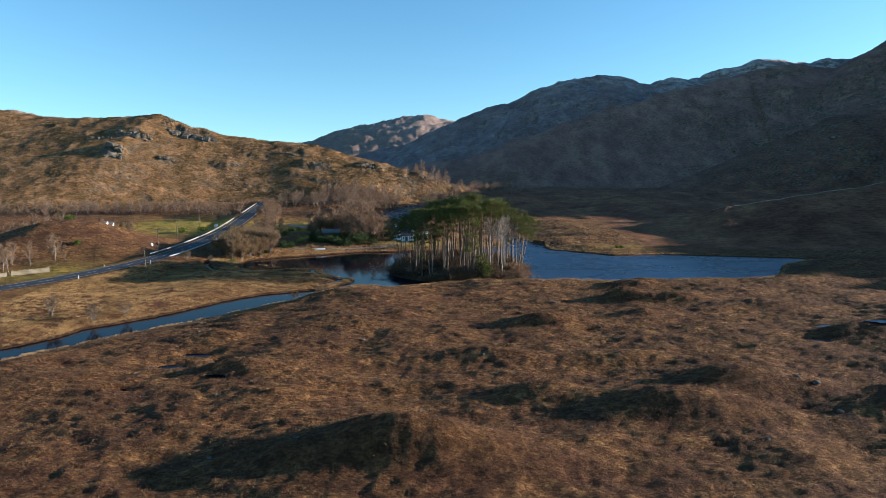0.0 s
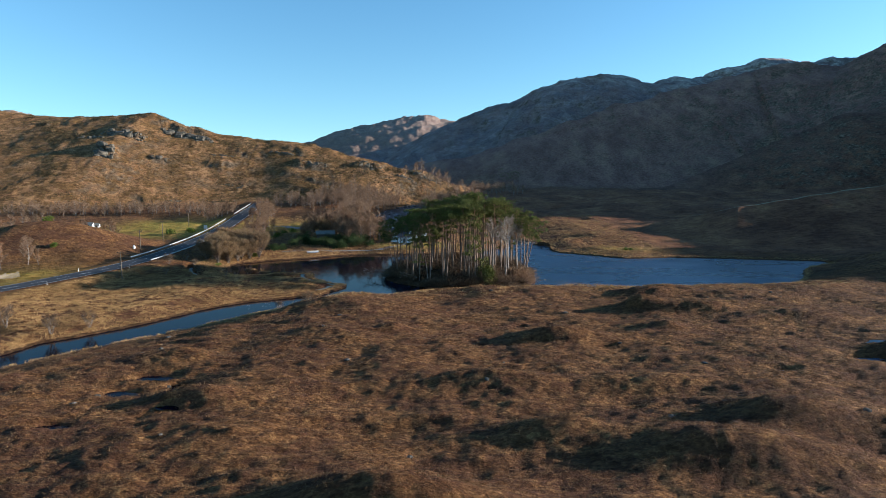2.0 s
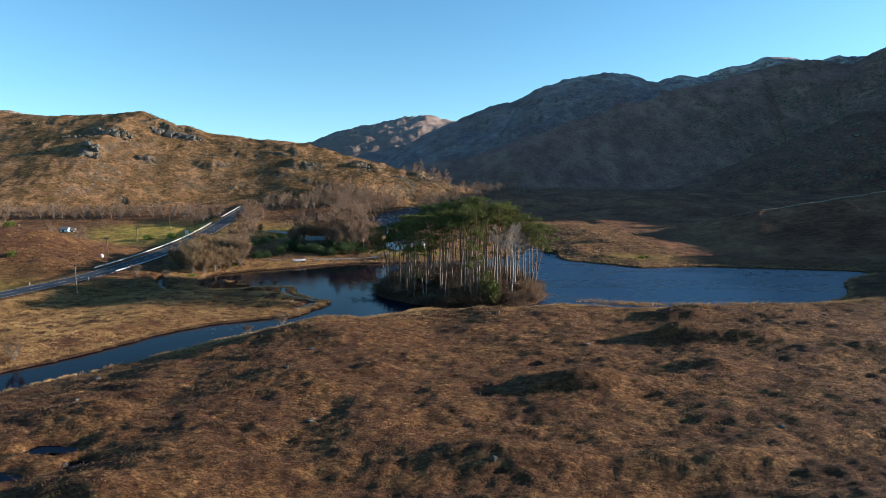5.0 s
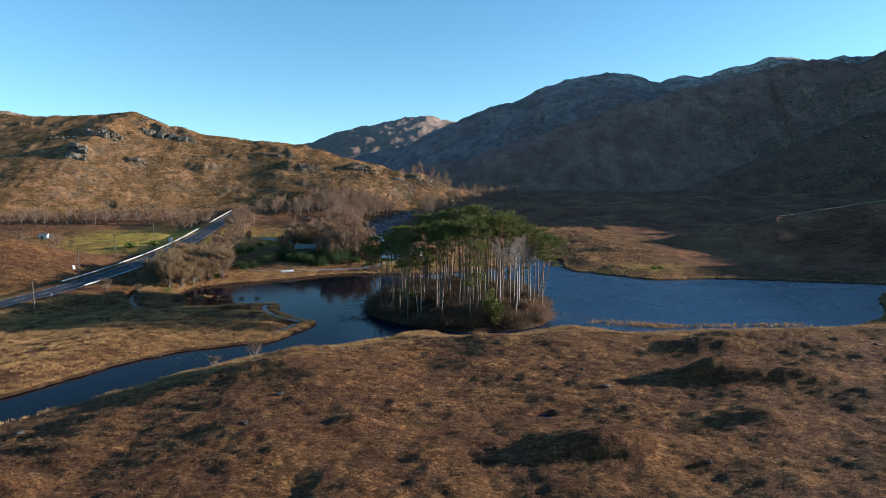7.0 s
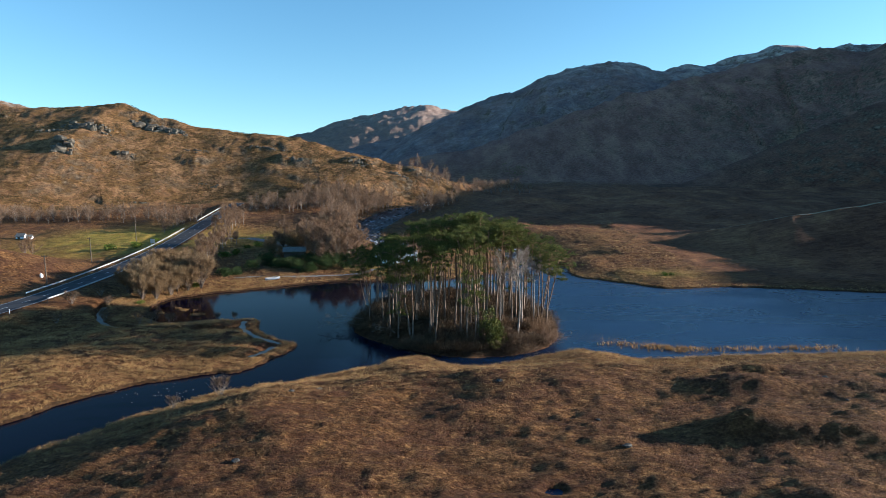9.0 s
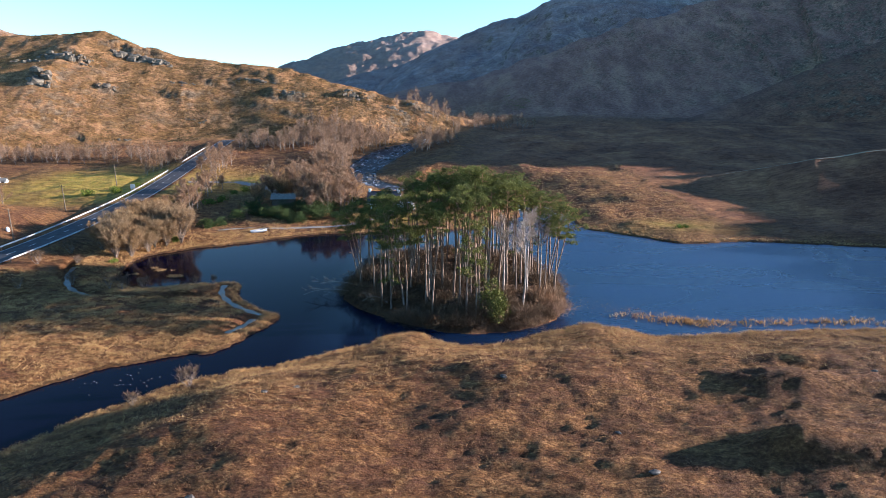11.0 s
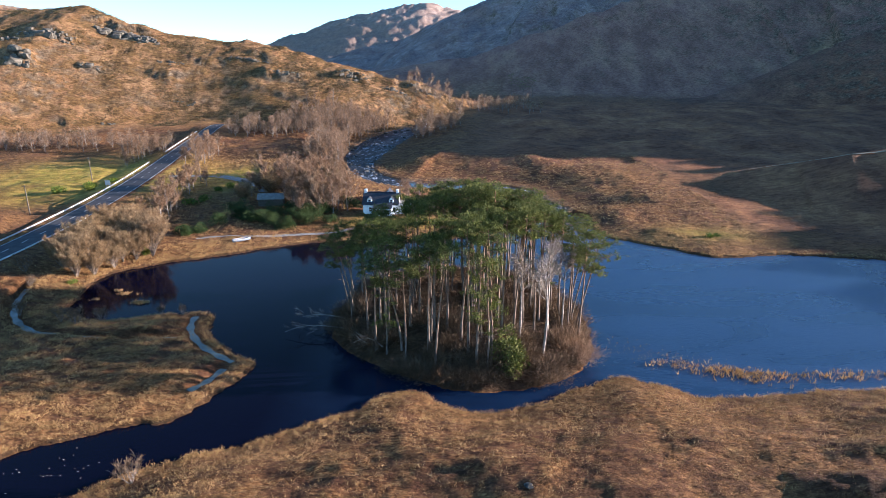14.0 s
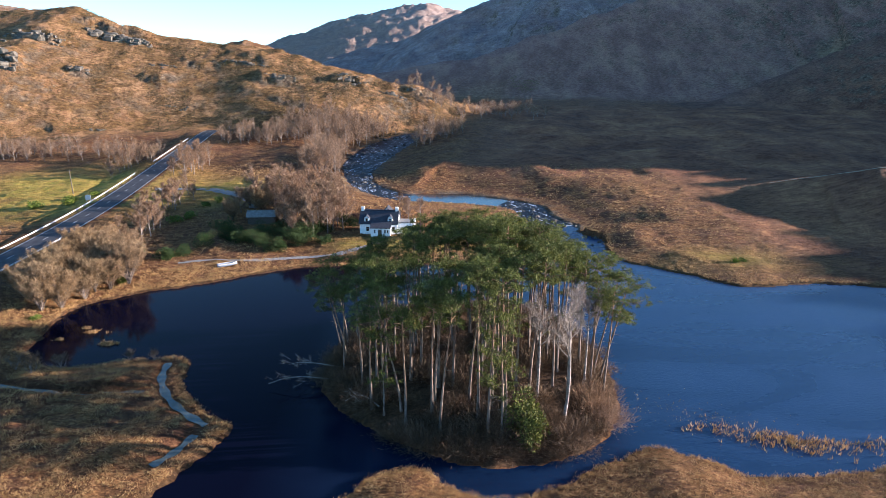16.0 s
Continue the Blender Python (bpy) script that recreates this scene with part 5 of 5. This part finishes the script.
def wood(centre, reach, count, kinds, mats, name, label, group, size=(0.8, 1.15), gap=1.6, seed=0, far=False):
    r = np.random.default_rng(seed)
    done, tries = [], 0
    while len(done) < count and tries < 4000:
        tries += 1
        q = r.normal(size=2) * 0.55
        if abs(q[0]) > 1 or abs(q[1]) > 1:
            continue
        x, y = centre[0] + q[0] * reach[0], centre[1] + q[1] * reach[1]
        if done and min(math.hypot(x - a, y - b) for a, b in done) < gap:
            continue
        z, p = land(np.array([x]), np.array([y]))
        if p["wet"][0] or p["rd"][0] < 5.5 or p["vd"][0] < 1.5 or (-22 < x < -3 and 103 < y < 116) or (-52 < x < -43 and 112 < y < 121):
            continue
        done.append((x, y))
        if far:
            far_spots.append((x, y, z[0], r.uniform(0, 6.28), r.uniform(*size), r.integers(0, len(far_kinds))))
            continue
        tree(name, kinds[r.integers(0, len(kinds))], x, y, mats, label, "tree", group, r.uniform(0, 360), r.uniform(*size))


BL = "slender leafless birch with purple-brown twigs"
wood((-69, 73), (8, 16), 28, alders, ALDER, "alder_tree", "many-stemmed bare alder with tan twigs on the bank", "lochside alders", (1.0, 1.3), 2.1, 1)
wood((-76, 108), (3, 9), 7, birches, BIRCH, "birch_tree", BL + " beside the road", "roadside birches", (0.8, 1.0), 2.0, 2)
wood((-80, 134), (5, 12), 9, birches, BIRCH, "birch_tree", BL + " beside the road", "roadside birches", (0.75, 1.0), 2.0, 3)
wood((-92, 182), (4, 16), 14, birches, BIRCH, "birch_tree", BL + " beside the road", "roadside birches", (0.8, 1.1), 2.0, 4)
wood((-117, 186), (5, 20), 14, birches, BIRCH, "birch_tree", BL + " beside the road", "roadside birches", (0.6, 0.9), 2.0, 5)
wood((-44, 126), (15, 11), 34, birches + alders[:1], BIRCH, "birch_tree", BL + " near the shed", "birch wood", (0.8, 1.15), 2.2, 6)
wood((-33, 113), (10, 9), 24, birches, BIRCH, "birch_tree", BL + " near the shed", "birch wood", (0.9, 1.2), 2.2, 7)
wood((-45, 150), (14, 11), 18, birches, BIRCH, "birch_tree", BL + " in the glen wood", "birch wood", (0.8, 1.2), 2.2, 8)
wood((-47, 212), (10, 26), 60, birches, BIRCH, "birch_tree", BL + " in the glen wood", "birch wood", (0.9, 1.25), 2.2, 9, True)
wood((-40, 275), (50, 26), 170, birches, BIRCH, "birch_tree", BL + " on the lower hillside", "hillside birches", (0.8, 1.2), 2.4, 10, True)
wood((15, 345), (45, 30), 60, birches, BIRCH, "birch_tree", BL + " on the lower hillside", "hillside birches", (0.7, 1.1), 2.6, 11, True)
wood((-85, 245), (26, 14), 50, birches, BIRCH, "birch_tree", BL + " on the lower hillside", "hillside birches", (0.7, 1.0), 2.4, 12, True)
wood((-190, 205), (75, 12), 120, birches, BIRCH, "birch_tree", BL + " along the foot of the hill", "field-edge birches", (0.5, 0.9), 2.4, 13, True)
wood((-165, 100), (40, 18), 34, birches, BIRCH, "birch_tree", BL + " on the knoll", "knoll birches", (0.6, 0.9), 2.4, 14)
wood((-130, 38), (14, 14), 16, birches, BIRCH, "birch_tree", BL + " on the knoll", "knoll birches", (0.6, 0.85), 2.4, 15)
wood((-7, 122), (8, 6), 4, birches, BIRCH, "birch_tree", BL + " behind the cottage", "birch wood", (0.6, 0.8), 2.4, 16)
stems, sprays = [], []
for x, y, z, turn, size, k in far_spots:
    m = np.array([[math.cos(turn), -math.sin(turn), 0], [math.sin(turn), math.cos(turn), 0], [0, 0, 1]]) * size
    for got, (v, f) in zip((stems, sprays), far_kinds[k]):
        got.append((v @ m.T + (x, y, z), f))
tagged(part("birch_wood", joined("birch_wood", sprays, False), m_twig), "leafless purple-brown birch woods on the far slopes", "woodland", kind="stuff")
tagged(part("birch_stems", joined("birch_stems", stems), m_birchbark), "pale stems of the birch woods on the far slopes", "woodland", kind="stuff")
BARE = (("trunk", "crown"), (m_birchbark, m_brush))
saplings = [bare_meshes(340 + k, h, 5, 0.36, 700, (0.3, 0.8), 0.045, 0.2) for k, h in enumerate((4.2, 3.2))]
for x, y, k, s in ((-78, -25, 0, 1.1), (-68.5, -27, 1, 1.2), (-64.5, -22.5, 0, 0.8), (-58, 36, 1, 1.0), (-55, 38, 1, 0.8), (-61, 37, 0, 0.7), (-46, 40.5, 1, 0.6), (-42.5, 40.8, 1, 0.6), (-70, 40, 1, 0.9), (-77, 35, 1, 0.8), (-28.8, -3.4, 1, 0.95), (-33.5, -8.2, 1, 0.6), (-82, 48, 1, 1.0), (-76, 52, 0, 0.7), (-81, 58, 1, 1.1)):
    pale = x > -35
    tree("sapling", saplings[k], x, y, (BARE[0], (m_deadwood, m_deadtwig)) if pale else BARE, "pale leafless willow scrub on the river bank" if pale else "leafless brown willow scrub on the marsh", "shrub", "willow scrub", x * 7, s)
FARPINE = [pine_meshes(190 + k, h, (0.4, 0.2), 1.3, 0.5, 50) for k, h in enumerate((20, 17))]
for k, (x, y) in enumerate(((66, 512), (71, 515), (76, 510), (81, 517), (62, 519), (73, 522))):
    tree("pine_tree", FARPINE[k % 2], x, y, PINE, "distant Scots pine standing alone in the glen", "tree", "far pines", k * 60, 0.9 + 0.04 * k)


# ---- stones ----
def stone_mesh(seed):
    bm = bmesh.new()
    bmesh.ops.create_icosphere(bm, subdivisions=2, radius=1)
    for v in bm.verts:
        v.co *= 1 + 0.35 * noise.noise(v.co * 1.1 + Vector((seed * 7.7, 0, 0))) + 0.12 * noise.noise(v.co * 3)
        v.co.z *= 0.6
    me = bpy.data.meshes.new("boulder")
    bm.to_mesh(me)
    bm.free()
    me.materials.append(m_rock)
    return me


stones = [stone_mesh(k) for k in range(5)]
rng = np.random.default_rng(21)


def boulder(x, y, z, s, label, group):
    ob = tagged(new("boulder", stones[rng.integers(0, 5)]), label, "boulder", group)
    ob.matrix_basis = pose(x, y, z, 0, 0, rng.uniform(0, 360)) @ Matrix.Diagonal((s, s * rng.uniform(0.6, 1), s * rng.uniform(0.6, 1), 1))


for k in range(230):
    s = rng.integers(0, len(RIVER) - 1)
    x, y, z, w = RIVER[s]
    off = rng.uniform(-1.1, 1.1)
    if 148 < y < 170:
        continue
    boulder(x + off * w + rng.normal() * 0.5, y + rng.normal() * 3, z - 0.05, rng.uniform(0.35, 1.2), "wet grey boulder in the stony river bed", "river boulders")
for k in range(46):
    t = rng.uniform(0, 1)
    x, y = 44 - 2.5 * t + rng.normal() * 0.8, 93 + 36 * t * rng.uniform(0.2, 1)
    boulder(x, y, 0.05, rng.uniform(0.25, 0.7), "wet grey boulder along the river mouth", "river boulders")
for k in range(40):
    x, y = rng.uniform(-45, 75), rng.uniform(-95, 5)
    z, p = land(np.array([x]), np.array([y]))
    if p["d"][0] > 4:
        boulder(x, y, z[0] + 0.05, rng.uniform(0.2, 0.5), "lichened grey stone lying in the moor grass", "moor stones")

def block_mesh(seed):
    """An angular block of crag rock, one metre in half breadth."""
    bm = bmesh.new()
    bmesh.ops.create_icosphere(bm, subdivisions=2, radius=1)
    off = Vector((seed * 5.3, seed * 2.7, seed))
    for v in bm.verts:
        c = Vector([math.copysign(abs(a) ** 0.55, a) for a in v.co])
        v.co = c * (1 + 0.35 * noise.noise(c * 1.3 + off) + 0.2 * noise.noise(c * 3.1 + off))
    me = bpy.data.meshes.new("rock")
    bm.to_mesh(me)
    bm.free()
    me.materials.append(m_crag)
    return me


blocks = [block_mesh(k) for k in range(6)]


def outcrop(x, y, long, tall, count, seed):
    """A broken rock face: angular blocks set in a row into the slope."""
    r = np.random.default_rng(seed)
    top = thing("rock_outcrop", (x, y, ground_z(x, y)), "broken grey rock outcrop on the grassy hillside", "rock", "hill outcrops")
    for k in range(int(count * 1.6)):
        u = r.uniform(-1, 1)
        size = tall * r.uniform(0.14, 0.42) * (1 - 0.5 * abs(u))
        bx, by = u * long, r.normal() * tall * 0.3
        bz = ground_z(x + bx, y + by) - ground_z(x, y) + r.uniform(-0.7, 0.2) * size
        ob = new("rock", blocks[r.integers(0, 6)])
        ob.parent = top
        ob.matrix_basis = pose(bx, by, bz, r.uniform(-20, 20), r.uniform(-18, 18), r.uniform(-30, 30)) @ Matrix.Diagonal((size * 1.5, size, size * 0.85, 1))


for k, (x, y, long, tall, count) in enumerate(((-206, 352, 17, 7.5, 34), (-192, 350, 10, 5, 18), (-241, 328, 17, 6, 26), (-240, 297, 7, 7, 14), (-207, 311, 6, 4, 10), (-262, 322, 10, 4, 10), (-168, 330, 8, 3, 9), (-120, 338, 14, 3, 14), (-96, 325, 12, 3, 12), (-60, 334, 12, 4, 14), (-30, 330, 10, 3.5, 10), (-14, 340, 9, 3.5, 10), (-150, 300, 7, 2.5, 8), (-180, 270, 5, 2.5, 7))):
    outcrop(x, y, long, tall, count, k)
v, f = [], []
r = np.random.default_rng(23)
for k in range(26):
    x, y, a = -38.5 + r.normal() * 3.2, -0.3 + r.normal() * 1.4, r.uniform(0.04, 0.13)
    n0 = len(v)
    v += [(x - a, y, 0.01), (x, y - a * 0.7, 0.01), (x + a, y, 0.01), (x, y + a * 0.7, 0.01), (x, y, 0.01 + a * 0.7), (x, y, -0.1)]
    f += [(n0 + i, n0 + (i + 1) % 4, n0 + 4) for i in range(4)] + [(n0 + (i + 1) % 4, n0 + i, n0 + 5) for i in range(4)]
tagged(part("white_stones", mesh_from("white_stones", v, f), m_gravel), "small white stones breaking the shallow river", "stones", kind="stuff")

# ---- pools on the moor ----
for px_, py_, pl, pb in POOLS:
    a = np.linspace(0, 2 * np.pi, 25)[:-1]
    wob = 1 + 0.25 * np.sin(a * 3 + px_) + 0.15 * np.sin(a * 5 + py_)
    z = ground_z(px_, py_) + 0.32
    v = np.stack([px_ + pl * 1.25 * wob * np.cos(a), py_ + pb * 1.5 * wob * np.sin(a), np.full(24, z)], -1)
    me = bpy.data.meshes.new("pool")
    me.from_pydata(v.tolist(), [], [list(range(24))])
    me.materials.append(m_water)
    tagged(new("pool", me), "small peaty pool lying in the moor grass", "water", kind="structure")


# ---- grass ----
def sward(name, x, y, per, height, width, mat, label, category, seed, lean=0.5, spread=0.16):
    """Tufts of grass at the places given, each of a few blades."""
    r = np.random.default_rng(seed)
    z, _ = land(x, y)
    root = np.repeat(np.stack([x, y, z - 0.05], -1), per, 0)
    size = np.repeat(r.uniform(0.65, 1.35, len(x)), per)
    n = len(root)
    way = unit(np.stack([r.normal(size=n) * lean, r.normal(size=n) * lean, np.ones(n)], -1))
    root[:, :2] += r.normal(size=(n, 2)) * spread * size[:, None]
    v, f = blades(r, root, way, height * size * r.uniform(0.6, 1.2, n), width * size)
    me = mesh_from(name, v, f)
    me.materials.append(mat)
    tagged(new(name, me), label, category, kind="stuff")


def lump(x, y):
    return 0.3 - np.abs(fractal(x * 0.5, y * 1.35, 2.0, 2, 71))


r = np.random.default_rng(31)
n = 150000
x, y = r.uniform(-80, 130, n), r.uniform(-100, 40, n)
_, p = land(x, y)
clump = fractal(x, y, 5, 3, 77)
keep = p["south"] & (p["d"] > 0.8) & (lump(x, y) + clump * 0.2 > 0.08) & (np.abs(x) < 0.80 * (y + 150)) & (r.uniform(size=n) < np.clip(1.6 - np.abs(x) / 90, 0.25, 1))
sward("moor_grass", x[keep], y[keep], 9, 0.26, 0.024, m_grass, "rust-brown tussocks of winter moor grass", "grass", 1, 0.9, 0.22)
n = 26000
x, y = r.uniform(-45, 95, n), r.uniform(-22, 24, n)
_, p = land(x, y)
keep = p["south"] & (p["d"] > 0.2) & (p["d"] < 22) & (r.uniform(size=n) < np.clip(1.15 - p["d"] / 22, 0, 1))
sward("shore_grass", x[keep], y[keep], 16, 0.36, 0.021, m_reed, "fluffy straw-coloured grass along the near shore", "grass", 5, 0.8, 0.25)
n = 60000
x, y = r.uniform(-95, -24, n), r.uniform(-40, 44, n)
_, p = land(x, y)
clump = fractal(x, y, 4, 3, 78)
keep = ~p["south"] & (p["d"] > 0.4) & (p["rd"] > 6) & (p["dd"] > 1.0) & (lump(x, y) + clump * 0.25 > 0.1)
sward("marsh_grass", x[keep], y[keep], 12, 0.42, 0.024, m_tan, "tan and brown marsh grass on the low point", "grass", 2, 0.8, 0.25)
edge = []
for line in (NEAR_BANK, FAR_SHORE, POINT):
    seg = np.diff(line, axis=0)
    for k in range(len(seg)):
        c = int(np.linalg.norm(seg[k]) * 14)
        edge.append(line[k] + seg[k] * r.uniform(0, 1, (c, 1)) + r.normal(size=(c, 2)) * 0.9)
edge = np.vstack(edge)
z, p = land(edge[:, 0], edge[:, 1])
keep = (z > 0.05) & (np.abs(p["d"]) < 3) & (edge[:, 1] > -60)
sward("bank_grass", edge[keep, 0], edge[keep, 1], 14, 0.42, 0.022, m_reed, "pale straw-coloured grass fringing the water", "grass", 3, 0.4)
n = 26000
x, y = r.uniform(-95, 80, n), r.uniform(50, 190, n)
_, p = land(x, y)
keep = ~p["south"] & (p["d"] > 0.3) & (p["rd"] > 6) & (p["vd"] > 0.5)
sward("valley_grass", x[keep], y[keep], 7, 0.45, 0.045, m_tan, "tawny rough grass on the valley floor", "grass", 4)
# heather and bracken on the open hillside
n = 110000
x, y = r.uniform(-400, 10, n), r.uniform(195, 400, n)
_, p = land(x, y)
keep = (p["hills"] > 5) & (p["rd"] > 8) & (fractal(x, y, 26, 5, 79, 0.65) + 0.25 * fractal(x, y, 140, 2, 80) > 0.03 + 0.26 * smooth((-150 - x) / 60))
sward("hill_heather", x[keep], y[keep], 7, 0.55, 0.17, m_heather, "dark olive heather and dead bracken across the hillside", "heather", 7, 0.9, 0.5)
# tussocks on the loch's western bank
n = 9000
x, y = r.uniform(-80, -38, n), r.uniform(44, 90, n)
_, p = land(x, y)
keep = ~p["south"] & (p["d"] > 0.2) & (p["d"] < 9) & (lump(x, y) > 0.08)
sward("tussock_grass", x[keep], y[keep], 16, 0.5, 0.026, m_tan, "chunky tan tussocks on the loch's western bank", "grass", 6, 0.8, 0.28)
t = r.uniform(0, 1, 420) ** 0.8
rx, ry = np.interp(t, [0, 0.25, 0.6, 1], [33, 41.5, 46.5, 74]) + r.normal(size=420) * 1.8, np.interp(t, [0, 0.25, 0.6, 1], [24.6, 22.0, 20.6, 21.5]) + r.normal(size=420) * 0.9
root = np.stack([rx, ry, np.full(420, -0.1)], -1)
root = np.vstack([np.repeat(root, 5, 0)])
root[:, :2] += r.normal(size=(len(root), 2)) * 0.15
v, f = blades(r, root, unit(np.stack([r.normal(size=len(root)) * 0.4, r.normal(size=len(root)) * 0.4, np.ones(len(root))], -1)), r.uniform(0.4, 0.9, len(root)), 0.08)
me = mesh_from("reeds", v, f)
me.materials.append(m_reed)
tagged(new("reeds", me), "straw-coloured reeds standing in shallow water", "reeds", kind="stuff")

for cx, cy, count, reach in ((-53, 47, 60, 0.7), (-58, 51.5, 30, 0.6), (-62, 48.5, 16, 0.3), (-60, 53, 14, 0.3)):
    root = np.repeat(np.stack([cx + r.normal(size=count) * reach, cy + r.normal(size=count) * reach * 0.5, np.full(count, -0.1)], -1), 9, 0)
    root[:, :2] += r.normal(size=(len(root), 2)) * 0.15
    v, f = blades(r, root, unit(np.stack([r.normal(size=len(root)) * 0.6, r.normal(size=len(root)) * 0.6, np.ones(len(root))], -1)), r.uniform(0.3, 0.7, len(root)), 0.08)
    me = mesh_from("grass_islet", v, f)
    me.materials.append(m_reed)
    tagged(new("grass_islet", me), "tiny islet of straw-coloured grass standing in the bay", "grass", "grass islets", kind="stuff")
root = np.stack([r.normal(size=420) * 5 + 37, r.normal(size=420) * 2.2 + 25.5, np.full(420, -0.05)], -1)
root[:, 1] -= (root[:, 0] - 37) * 0.45
v, f = blades(r, root, unit(np.stack([r.normal(size=420) * 0.8, r.normal(size=420) * 0.8, np.ones(420)], -1)), r.uniform(0.15, 0.4, 420), 0.06)
me = mesh_from("floating_stems", v, f)
me.materials.append(m_reed)
tagged(new("floating_stems", me), "scattered broken reed stems in the shallows", "reeds", kind="stuff")
